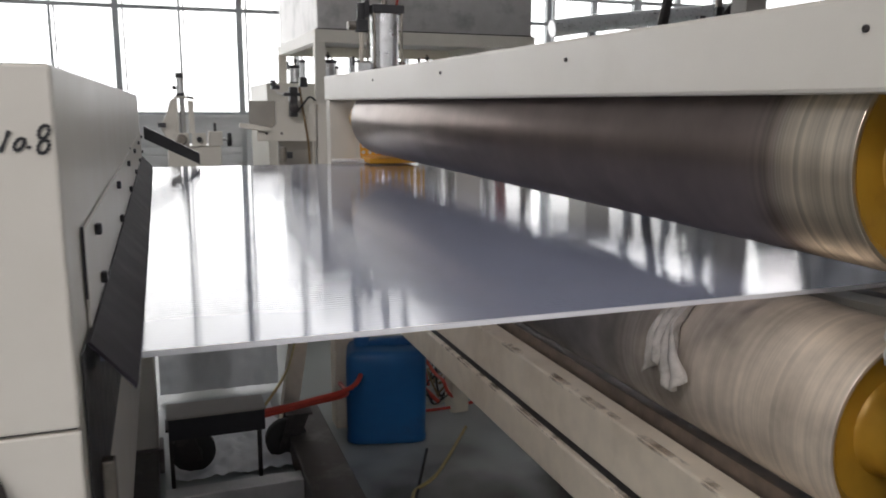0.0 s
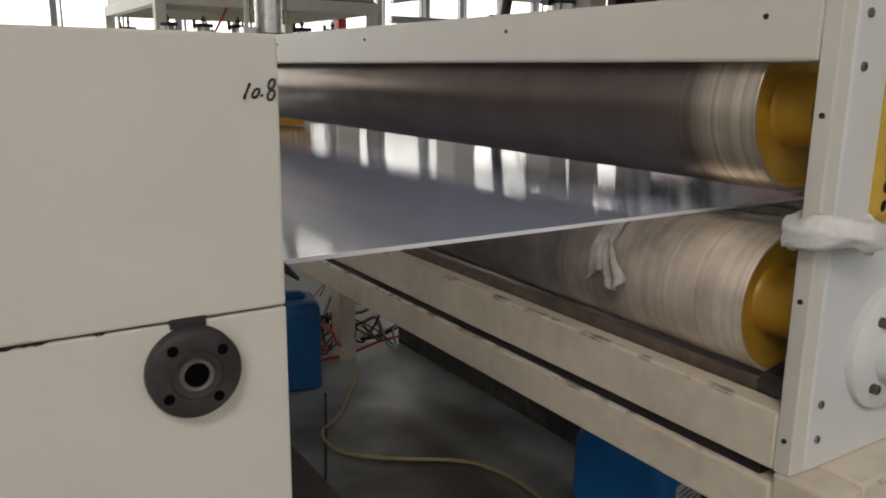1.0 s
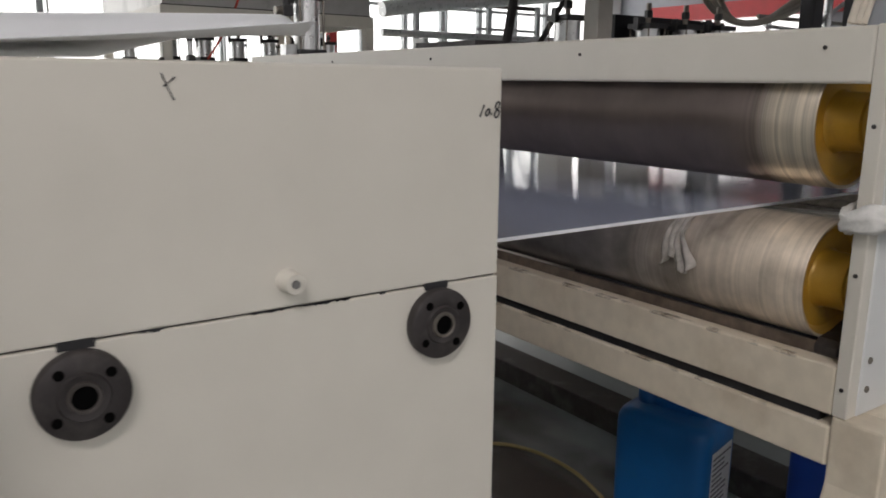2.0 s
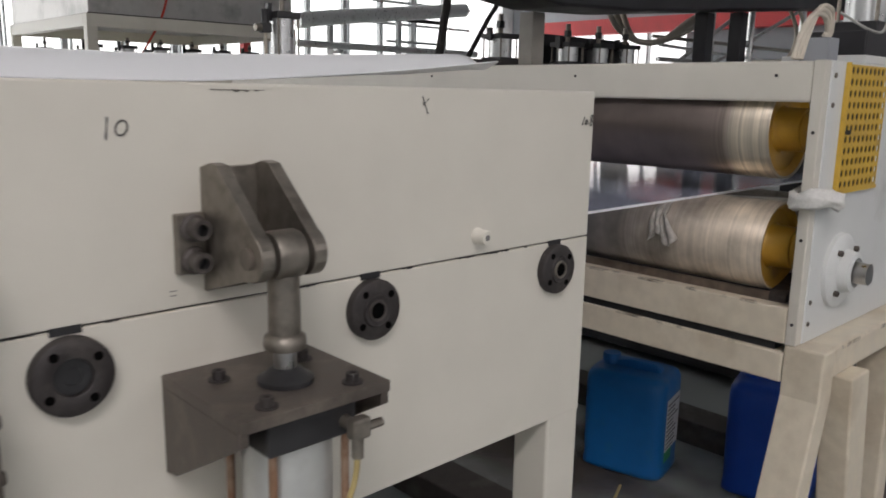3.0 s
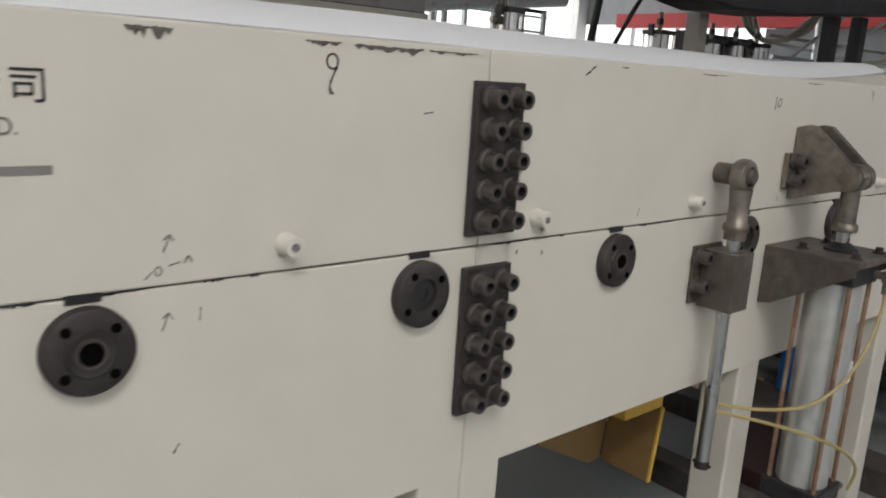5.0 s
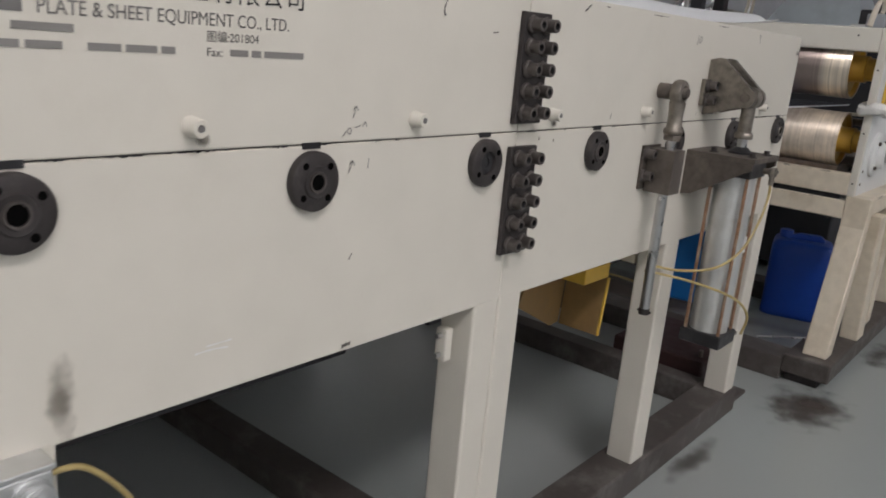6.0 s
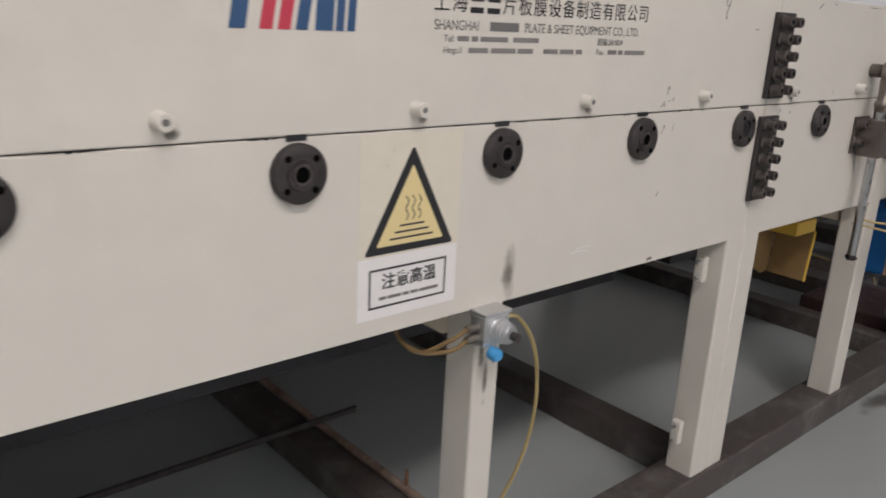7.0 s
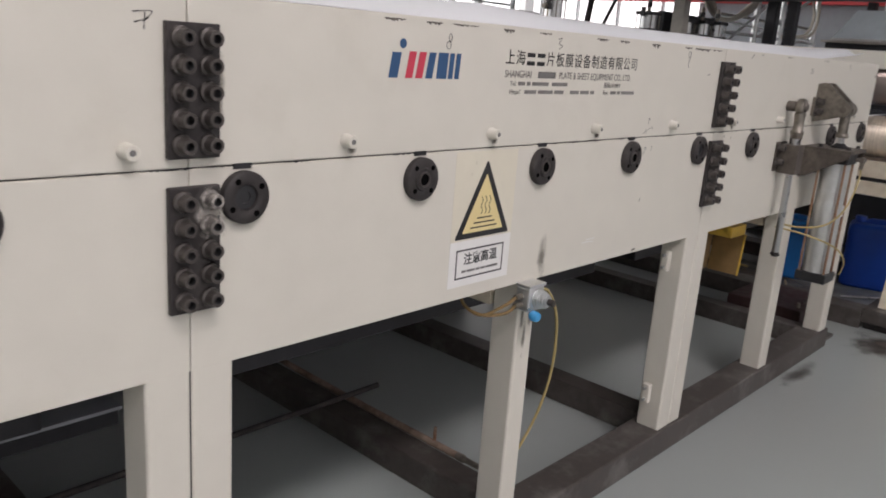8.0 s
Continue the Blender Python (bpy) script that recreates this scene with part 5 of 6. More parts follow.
# ---- blue plastic canisters ----
def canister(at, turn, w, d, h, material, label, cap=True, paper=False):
    t = thing("canister", label, "canister", "blue canisters under the machine")
    bm = bmesh.new()
    rings = [(0.0, 0.90), (0.02, 1.0), (0.06, 1.0), (0.10, 0.985), (0.50, 1.0), (0.80, 1.0), (0.87, 0.985), (0.91, 0.93), (0.93, 0.80)]
    loops, n = [], 40
    for v, s in rings:
        row = []
        for i in range(n):
            a = 2 * math.pi * i / n
            c, q = math.cos(a), math.sin(a)
            e = 0.32
            x = w / 2 * s * math.copysign(abs(c) ** e, c)
            y = d / 2 * s * math.copysign(abs(q) ** e, q)
            row.append(bm.verts.new((x, y, v * h)))
        loops.append(row)
    for a, b in zip(loops, loops[1:]):
        for i in range(n):
            bm.faces.new((a[i], a[(i + 1) % n], b[(i + 1) % n], b[i]))
    bm.faces.new(list(reversed(loops[0])))
    bm.faces.new(loops[-1])
    part("body", bm, material, t, smooth=True)
    handle = prism([(-0.10 * w / 0.3, 0.915 * h), (0.34 * w, 0.915 * h), (0.34 * w, 0.955 * h), (0.27 * w, h), (-0.02, h), (-0.10 * w / 0.3, 0.955 * h)], -0.022, 0.022, "xz")
    part("handle", handle, material, t, bevel=0.008)
    part("neck", cyl((-0.30 * w, 0, 0.92 * h), 0.034, 0.035, "z", 24), material, t, smooth=True)
    if cap:
        part("cap", lathe((-0.30 * w, 0, 0.955 * h), [(0, 0.032), (0.034, 0.032), (0.037, 0.028), (0.037, 0)], "z", 28), material, t, "screw cap", smooth=True)
    if paper:
        lab = part("paper_label", box(w / 2 + 0.0002, w / 2 + 0.0018, -0.085, 0.075, 0.26 * h, 0.74 * h), PAPER, t, "white printed paper label")
        part("green_strip", box(w / 2 + 0.0002, w / 2 + 0.0018, -0.085, 0.0, 0.16 * h, 0.2595 * h), GREEN, lab)
        rr = random.Random(3)
        for k in range(11):
            z = 0.28 * h + 0.44 * h * k / 11
            part("print_bar", box(w / 2 + 0.0019, w / 2 + 0.0024, -0.078, -0.078 + 0.145 * (0.55 + 0.45 * rr.random()), z, z + 0.007), GREY_INK, lab)
    t.matrix_basis = pose(*at, 0, 0, turn)
    return t


canister((0.885, 3.33, 0.001), -14, 0.36, 0.28, 0.46, CAN_DARK, "dusty dark blue plastic canister with a moulded handle")
canister((1.315, 1.425, 0.001), -76, 0.34, 0.27, 0.455, CAN_LIGHT, "light blue plastic canister with a paper label", paper=True)
canister((1.535, 0.92, 0.001), -75, 0.33, 0.27, 0.49, CAN_ROYAL, "royal blue plastic canister beside the haul-off's leg")

# ---- under the sheet and machine ----
duct = thing("cable_trough", "grey steel trough box lying across the base frame", "trough")
part("box", box(-0.06, 0.296, 2.96, 3.10, 0.25, 0.335), DARK_HOOD, duct, bevel=0.004)
part("lid", box(-0.065, 0.30, 2.955, 3.105, 0.3355, 0.343), POST_GREY, duct)
for x in (-0.062, 0.277):
    part("stand", box(x, x + 0.016, 3.08, 3.10, 0.0, 0.2495), DARK_STEEL, duct)
strut = part("strut", prism([(0.40, 0.0), (0.47, 0.0), (0.66, 1.16), (0.58, 1.16)], 3.40, 3.47, "xz"), CREAM_WORN)
tagged(strut, "slanting cream steel strut standing behind the sheet", "strut")


def caster(x, y, lean, label):
    """A rubber wheel between two leaning fork plates under a small mounting plate."""
    t = thing("caster", label, "caster", "casters")
    part("wheel", lathe((x, y - 0.03, 0.088), [(0, 0), (0.03, 0), (0.034, 0.006), (0.072, 0.006), (0.088, 0.016), (0.088, 0.048), (0.074, 0.06), (0, 0.06)], "y", 32), RUBBER, t, smooth=True)
    part("axle", cyl((x, y - 0.046, 0.088), 0.012, 0.092, "y", 10), DARK_STEEL, t)
    for q in (-0.044, 0.038):
        part("fork", prism([(x - 0.035, 0.06), (x + 0.035, 0.06), (x + lean + 0.045, 0.205), (x + lean - 0.045, 0.205)], y + q, y + q + 0.006, "xz"), DARK_STEEL, t)
    part("top_plate", box(x + lean - 0.055, x + lean + 0.055, y - 0.06, y + 0.06, 0.2055, 0.214), DARK_STEEL, t)


caster(0.03, 3.22, -0.05, "black rubber caster wheel in a steel fork")
caster(0.41, 3.22, 0.05, "black rubber caster wheel in a steel fork")
def crumpled(name, x0, x1, y0, y1, upright, amount, seed, material, label):
    """A loose sheet of film, creased all over: lying on the floor or hanging."""
    bm = bmesh.new()
    n = 44
    g = []
    for i in range(n + 1):
        row = []
        for k in range(n + 1):
            u, v = x0 + (x1 - x0) * i / n, y0 + (y1 - y0) * k / n
            h = amount * (abs(noise.noise((u * 9, v * 9, seed))) + 0.5 * abs(noise.noise((u * 23, v * 23, seed + 4))))
            row.append(bm.verts.new((u, 4.1 + h, v) if upright else (u, v, 0.003 + h)))
        g.append(row)
    for a, b in zip(g, g[1:]):
        for k in range(n):
            bm.faces.new((a[k], b[k], b[k + 1], a[k + 1]))
    ob = part(name, bm, material, smooth=True)
    ob.modifiers.new("thickness", "SOLIDIFY").thickness = 0.001
    return tagged(ob, label, "film")


crumpled("crumpled_film", -0.05, 0.42, 3.12, 3.85, False, 0.045, 3.0, FILM, "crumpled white plastic film lying on the floor")
tagged(part("cross_beam", box(-0.084, 0.418, 2.82, 2.90, 0.0, 0.09), STAINLESS, bevel=0.004), "grey steel cross beam between the machines", "beam")
crumpled("hanging_film", -0.10, 0.50, 0.02, 1.05, True, 0.035, 8.0, FILM_CLEAR, "hanging clear plastic film with shiny creases")

# hoses on the floor
for k, (pts, r, m, lab) in enumerate((
        ([(0.297, 3.02, 0.30), (0.5, 3.08, 0.30), (0.7, 3.15, 0.32), (0.9, 3.55, 0.34), (1.2, 3.5, 0.05)], 0.011, RED_HOSE, "red air hose leading from the trough"),
        ([(0.297, 3.05, 0.27), (0.5, 3.12, 0.27), (0.66, 3.15, 0.28), (0.72, 3.5, 0.2), (1.0, 3.5, 0.02)], 0.010, RED_HOSE, "red air hose leading from the trough"),
        ([(0.297, 3.03, 0.31), (0.42, 3.2, 0.40), (0.50, 3.38, 0.52), (0.58, 3.39, 0.7)], 0.006, HOSE, "yellowed air hose leading up the strut"),
        ([(1.25, 3.25, 0.010), (0.97, 2.85, 0.010), (0.825, 2.72, 0.010), (0.80, 2.55, 0.010), (0.87, 2.44, 0.010), (1.01, 2.33, 0.010), (1.156, 2.23, 0.010), (1.23, 2.14, 0.010), (1.27, 2.01, 0.010), (1.27, 1.84, 0.010), (1.22, 1.65, 0.010)], 0.0075, HOSE, "yellowed hose lying in a loop on the floor"),
        ([(0.70, 1.30, 0.006), (0.9, 1.25, 0.006), (1.1, 1.32, 0.006)], 0.006, HOSE, "yellowed hose lying on the floor"),
        ([(1.1, 3.50, 0.01), (1.3, 3.46, 0.03), (1.5, 3.50, 0.05), (1.75, 3.58, 0.03)], 0.008, RED_HOSE, "red hose lying on the floor"),
        ([(1.0, 3.08, 0.010), (0.84, 2.72, 0.009), (0.675, 2.36, 0.009)], 0.006, RUBBER, "black cable lying straight on the floor"))):
    tagged(part("floor_hose", hose(pts, r), m, smooth=True), lab, "hose")
tagged(part("floor_rod", hose([(-4.75, 1.61, 0.114), (-2.614, 1.574, 0.141)], 0.011, 12, 2), DARK_STEEL, smooth=True), "long dark steel rod lying across the base frame", "rod")
tagged(part("floor_pipe", hose([(-2.735, 2.3, 0.118), (-2.745, 1.6, 0.116), (-2.742, 1.02, 0.116)], 0.013), DULL_PIPE, smooth=True), "dull rusty pipe lying along a cross rail", "pipe")
tagged(part("under_cable", hose([(-3.86, 0.80, 0.79), (-3.76, 0.84, 0.815), (-3.66, 0.88, 0.84), (-3.58, 0.90, 0.862)], 0.006), HOSE, smooth=True), "yellowed cable hanging under the machine", "cable")
tagged(part("under_cable", hose([(-2.9, 1.0, 0.85), (-2.75, 1.1, 0.81), (-2.5, 1.15, 0.83), (-2.3, 1.2, 0.858)], 0.006), HOSE, smooth=True), "yellowed cable hanging under the machine", "cable")
tagged(part("pipe_nozzle", lathe((-2.742, 1.02, 0.116), [(0.0, 0), (0.014, 0), (0.015, -0.03), (0.010, -0.04), (0.010, -0.10), (0, -0.10)], "y", 14), CAST, smooth=True), "grey nozzle on the rusty pipe's end", "nozzle")
tagged(part("pipe_tap", cyl((-2.742, 1.13, 0.128), 0.006, 0.05, "z", 8), COPPER), "small tap standing on the rusty pipe", "tap")
pb = thing("low_plinth", "dark red-brown low steel plinth on the floor between the machines", "plinth")
part("body", box(-0.072, 0.40, 0.82, 1.25, 0.02, 0.15), mat("dark_red_paint", (0.045, 0.022, 0.022), 0.5, 0, 0.15, 20), pb, bevel=0.008)
part("foot", box(-0.05, 0.38, 0.84, 1.23, 0.0, 0.0195), DARK_STEEL, pb)
for x in (0.0, 0.12, 0.25):
    part("bolt", cyl((x, 0.86, 0.15), 0.010, 0.03, "z", 6), CAST, pb)
fp = thing("foot_plate", "dusty steel foot plate with two levelling bolts", "plate")
part("plate", box(-0.07, 0.13, 0.68, 0.80, 0.0, 0.018), BASE_STEEL, fp, bevel=0.003)
for x in (-0.03, 0.08):
    part("bolt", cyl((x, 0.74, 0.018), 0.011, 0.045, "z", 8), CAST, fp)
    part("nut", cyl((x, 0.74, 0.018), 0.018, 0.014, "z", 6), CAST, fp)
tagged(part("end_bracket", prism([(-0.084, 0.0), (0.0, 0.0), (0.0, 0.06), (-0.04, 0.15), (-0.084, 0.15)], FACE + 0.03, FACE + 0.05, "xz"), BASE_STEEL, bevel=0.003), "dusty brown gusset at the base frame's end", "bracket")
tagged(part("loose_rod", hose([(0.53, 0.79, 0.141), (0.73, 0.60, 0.141)], 0.006), STEEL, smooth=True), "thin steel rod lying on the haul-off's plinth", "rod")
ud = thing("under_duct", "dark grey sheet-metal duct under the machine's last section", "duct")
part("body", box(-5.6, -3.74, 1.40, 1.62, 0.405, 0.452), DARK_HOOD, ud, bevel=0.004)
part("lid", box(-5.6, -3.735, 1.39, 1.63, 0.4525, 0.462), SLATE, ud)
for x in (-5.3, -4.3):
    part("stand", box(x, x + 0.05, 1.45, 1.55, 0.0, 0.4045), DARK_STEEL, ud)
# leg brackets with levelling screws, hinge-like
for x, z in ((-2.03, 0.22), (-2.03, 0.74)):
    b = part("leg_bracket", box(x - 0.008, x + 0.0165, FACE + 0.035, FACE + 0.065, z, z + 0.075), CREAM, sections[1], bevel=0.004)
    for q in (0.015, 0.06):
        part("bolt", cyl((x - 0.022, FACE + 0.05, z + q), 0.006, 0.014, "x", 8), STEEL, b)

# ---- machines behind ----
def air_cylinder(at, r, h, name="air_cylinder", label="silver pneumatic cylinder with black end caps and rod", rod_h=0.12):
    t = thing(name, label, "pneumatic cylinder", "pneumatic cylinders")
    part("foot_cap", box(-r * 1.15, r * 1.15, -r * 1.15, r * 1.15, 0, 0.035), BLACK, t, bevel=0.004)
    part("tube", cyl((0, 0, 0.0351), r, h - 0.07, "z", 24), ALU, t, smooth=True)
    part("head_cap", box(-r * 1.15, r * 1.15, -r * 1.15, r * 1.15, h - 0.0348, h), BLACK, t, bevel=0.004)
    for sx in (-1, 1):
        for sy in (-1, 1):
            part("tie_rod", cyl((sx * r * 0.98, sy * r * 0.98, 0.035), 0.006, h - 0.07, "z", 8), CAST, t)
    part("rod", cyl((0, 0, h), r * 0.22, rod_h, "z", 12), CAST, t, smooth=True)
    part("rod_nut", cyl((0, 0, h + rod_h * 0.3), r * 0.36, rod_h * 0.35, "z", 6), BLACK, t)
    part("valve", box(-r * 1.5, -r * 1.16, -0.02, 0.02, h - 0.05, h + 0.04), BLACK, t)
    t.matrix_basis = pose(*at)
    return t


air_cylinder((0.93, 3.47, 1.622), 0.062, 0.30, rod_h=0.2)
rg = thing("air_regulator", "black air regulator with a brass fitting beside the cylinder", "valve")
part("body", box(0.80, 0.85, 3.44, 3.49, 1.81, 1.86), BLACK, rg, bevel=0.004)
part("dial_cap", cyl((0.825, 3.465, 1.86), 0.020, 0.07, "z", 14), BLACK, rg)
part("side_port", cyl((0.765, 3.465, 1.835), 0.020, 0.034, "x", 12), CAST, rg)
part("stem", cyl((0.825, 3.465, 1.622), 0.010, 0.188, "z", 10), PALE_HOSE, rg)
part("base_block", box(0.80, 0.86, 3.43, 3.50, 1.6205, 1.68), ALU, rg, bevel=0.004)
pl = thing("cylinder_mount", "dark mounting block on a pale plate above the end plate", "bracket")
part("pale_plate", box(0.93, 1.45, BN - 0.03, BN + 0.20, 1.6225, 1.645), WHITE_PLATE, pl, bevel=0.002)
part("dark_block", box(0.98, 1.40, BN - 0.01, BN + 0.18, 1.6453, 1.7145), DARK_HOOD, pl, bevel=0.004)
part("grey_box", box(0.86, 0.925, BN + 0.04, BN + 0.12, 1.6225, 1.69), SLATE, pl, bevel=0.004)
air_cylinder((1.17, 0.64, 1.715), 0.055, 0.26, label="silver pneumatic cylinder on its dark mounting block")
for k in range(3):
    d = 0.022 * k
    tagged(part("beige_hose", hose([(0.715 + d, 0.64, 1.628), (0.735 + d, 0.635, 1.69), (0.785 + d, 0.63, 1.742 + 0.5 * d), (0.86 + d, 0.63, 1.745 + 0.4 * d), (0.90 + 0.6 * d, 0.635, 1.71), (0.895 + 0.5 * d, 0.64, 1.694)], 0.0075), PALE_HOSE, smooth=True), "beige air hose looping over the end plate", "hose", "beige hoses")
tagged(part("sagging_cable", hose([(0.94, 0.62, 1.76), (1.0, 0.56, 1.715), (1.08, 0.55, 1.72), (1.16, 0.57, 1.80)], 0.004), GREY_HOSE, smooth=True), "thin grey cable sagging between hoses", "cable")
# second haul-off stand further on
st2 = thing("rear_stand", "cream machine stand behind the haul-off", "machine")
part("bed", box(2.0, 6.2, 3.45, 3.95, 0.3, 1.12), CREAM, st2, bevel=0.01)
for x in (2.05, 2.75, 3.5, 4.3, 5.2, 6.05):
    part("upright", box(x, x + 0.14, 3.6, 3.8, 1.1205, 1.70), CREAM, st2, bevel=0.006)
part("top_rail", box(1.91, 7.6, 3.40, 4.0, 1.7005, 1.74), DARK_STEEL, st2)
for x in (2.1, 4.0, 6.0):
    part("leg", box(x, x + 0.12, 3.6, 3.75, 0.0, 0.2995), CREAM_WORN, st2)
for x, h, y in ((2.90, 0.20, 3.72), (3.65, 0.18, 3.70), (4.05, 0.19, 3.70), (4.43, 0.20, 3.70)):
    air_cylinder((x, y, 1.7405), 0.085, h, rod_h=0.14)
# dark box added to darken the background between the cylinders
tagged(part("rear_dark_box", box(3.5, 4.75, 3.87, 3.96, 1.7405, 1.99), DARK_HOOD, bevel=0.006), "dark box added behind the row of cylinders", "valve")
# low roller table beyond the haul-off
rt = thing("roller_table", "dark steel roller table with grey rollers and a closed base", "roller table")
part("base_panel", box(2.45, 5.6, 1.0, 3.1, 0.06, 0.60), DARK_HOOD, rt, bevel=0.01)
for y in (0.95, 3.1005):
    part("side_rail", box(2.35, 5.7, y, y + 0.0495, 0.6005, 0.74), DARK_STEEL, rt, bevel=0.004)
for k in range(8):
    part("roller", cyl((2.5 + 0.42 * k, 1.0, 0.68), 0.05, 2.10, "y", 20), CAST, rt, smooth=True)
for x in (2.5, 5.5):
    for y in (1.05, 2.95):
        part("foot", box(x, x + 0.08, y, y + 0.08, 0.0, 0.0595), DARK_STEEL, rt)
# dark overhead hood on posts
hood = thing("overhead_hood", "dark sheet-metal hood on posts over the line", "hood")
part("hood_box", prism([(1.95, 2.13), (2.6, 2.06), (3.4, 2.09), (6.7, 2.38), (9.0, 2.55), (9.0, 3.2), (1.95, 3.2)], 2.9, 3.36, "xz"), DARK_HOOD, hood, bevel=0.02)
for x, m, z in ((2.72, POST_GREY, 2.05), (4.95, DARK_HOOD, 2.22), (5.55, DARK_HOOD, 2.27), (8.6, DARK_HOOD, 2.51)):
    part("post", box(x - 0.06, x + 0.06, 3.21, 3.33, 0.0, z), m, hood, bevel=0.006)
# pipe scaffold right of the hood
sc = thing("scaffold", "silver tube scaffold with bracing under the hood", "frame")
for x in (6.95, 7.88, 9.3):
    part("upright", cyl((x, 4.3, 0.0), 0.04, 2.75, "z", 14), ALU, sc, smooth=True)
part("brace", hose([(6.0, 4.3, 1.75), (7.88, 4.3, 2.62)], 0.022), ALU, sc, smooth=True)
part("brace", hose([(7.0, 4.3, 1.88), (9.3, 4.3, 2.68)], 0.022), ALU, sc, smooth=True)
part("brace", hose([(6.0, 4.35, 2.05), (9.3, 4.35, 1.95)], 0.018), ALU, sc, smooth=True)
part("ledger", cyl((5.9, 4.3, 1.90), 0.025, 3.5, "x", 10), ALU, sc, smooth=True)
part("ledger", cyl((5.9, 4.36, 2.13), 0.02, 3.5, "x", 10), POST_GREY, sc, smooth=True)
for k in range(3):
    tagged(part("overhead_cable", hose([(4.3 + 0.12 * k, 3.9, 2.42), (4.6 + 0.12 * k, 3.9, 2.10 - 0.03 * k), (5.1 + 0.1 * k, 3.9, 2.0 + 0.02 * k), (5.8, 3.9, 2.16 + 0.05 * k), (6.5, 4.1, 2.42), (6.93, 4.26, 2.5)], 0.024), PALE_HOSE, smooth=True), "thick pale hose sagging under the hood", "hose", "hoses under the hood")
for k in range(2):
    tagged(part("overhead_cable", hose([(7.88, 4.25, 2.55), (8.5 + 0.3 * k, 4.2, 2.66), (8.9 + 0.2 * k, 4.2, 2.35), (8.7 + 0.2 * k, 4.2, 2.02), (8.0, 4.25, 1.95), (7.88, 4.27, 1.92)], 0.024), PALE_HOSE, smooth=True), "thick pale hose looping beside the scaffold", "hose", "hoses under the hood")
# steel bench with a pale exhaust hood beyond the haul-off
bench = thing("steel_bench", "dark closed steel bench beyond the haul-off", "bench")
part("body", box(6.35, 7.5, 1.25, 3.10, 0.0, 1.84), DARK_HOOD, bench, bevel=0.01)
part("top", box(6.30, 7.55, 1.20, 3.15, 1.8405, 1.87), POST_GREY, bench, bevel=0.004)
eh = thing("exhaust_hood", "pale stainless exhaust hood with a round duct", "hood")
bm = bmesh.new()
lo = [bm.verts.new(p) for p in ((6.40, 2.0, 1.90), (7.40, 2.0, 1.90), (7.40, 3.05, 1.90), (6.40, 3.05, 1.90))]
hi = [bm.verts.new(p) for p in ((6.60, 2.15, 2.26), (7.20, 2.15, 2.26), (7.20, 2.86, 2.26), (6.60, 2.86, 2.26))]
for k in range(4):
    bm.faces.new((lo[k], lo[(k + 1) % 4], hi[(k + 1) % 4], hi[k]))
bm.faces.new(list(reversed(lo)))
bm.faces.new(hi)
part("canopy", bm, HOOD_PALE, eh, bevel=0.01)
part("rim", box(6.39, 7.41, 1.99, 3.06, 1.8705, 1.8995), STAINLESS, eh)
part("duct", cyl((6.9, 2.5, 2.2602), 0.13, 0.42, "z", 24), HOOD_PALE, eh, smooth=True)
bb = thing("blue_crate", "dark blue ribbed plastic crate on the bench", "crate")
part("body", box(6.40, 6.80, 1.45, 1.90, 1.8705, 2.16), CAN_ROYAL, bb, bevel=0.012)
for z in (1.93, 1.99, 2.05, 2.11):
    part("rib", box(6.388, 6.3995, 1.46, 1.89, z, z + 0.018), CAN_ROYAL, bb)
# stainless pipes near the windows
pp = thing("pipe_rack", "thick silver pipes on a grey rack by the windows", "pipe rack")
part("pipe", hose([(4.6, 9.0, 2.42), (5.3, 9.0, 2.52), (7.72, 9.0, 2.80)], 0.105, 16, 4), ALU, pp, "thick silver pipe", smooth=True)
part("pipe", cyl((4.6, 9.0, 2.13), 0.05, 3.4, "x", 16), ALU, pp, smooth=True)
for x in (5.2, 6.45, 7.38):
    part("rack_post", box(x, x + 0.07, 9.12, 9.19, 0.0, 2.62), FRAME_GREY, pp)
    part("rack_arm", box(x, x + 0.07, 8.9, 9.1195, 2.02, 2.075), FRAME_GREY, pp)
part("rack_bar", box(6.3, 7.5, 9.195, 9.235, 2.56, 2.62), DARK_STEEL, pp)
part("rack_bar", box(6.3, 7.5, 9.195, 9.235, 2.24, 2.28), FRAME_GREY, pp)
tagged(part("red_column", box(4.35, 4.47, 10.0, 10.12, 0, 4.0), RED_PAINT), "red painted steel column", "column")
for x0, x1, r in ((3.40, 3.86, 0.022), (3.10, 3.22, 0.035)):
    tagged(part("slanted_brace", hose([(x0 - 2.0 * (x1 - x0), 4.6, 0.01), (x0, 4.6, 1.75), (x1, 4.6, 2.36), (x1 + 0.3 * (x1 - x0), 4.6, 2.75)], r, 8, 2), DARK_STEEL), "dark slanting brace behind the hood", "brace")

# stainless hood tank on a cream frame, with its row of cylinders
tank = thing("hood_tank", "grey stainless tank box on a cream steel frame", "tank")
tx0, tx1, ty0, ty1 = 1.42, 3.75, 7.72, 10.25
part("shell", box(tx0 + 0.03, tx1 - 0.03, ty0 + 0.03, ty1 - 0.03, 2.20, 2.95), STAINLESS, tank, bevel=0.01)
for a, b, c, d in ((tx0, tx1, ty0, ty0 + 0.1), (tx0, tx1, ty1 - 0.1, ty1), (tx0, tx0 + 0.1, ty0 + 0.101, ty1 - 0.101), (tx1 - 0.1, tx1, ty0 + 0.101, ty1 - 0.101)):
    part("frame_bar", box(a, b, c, d, 2.08, 2.1995), CREAM, tank, bevel=0.005)
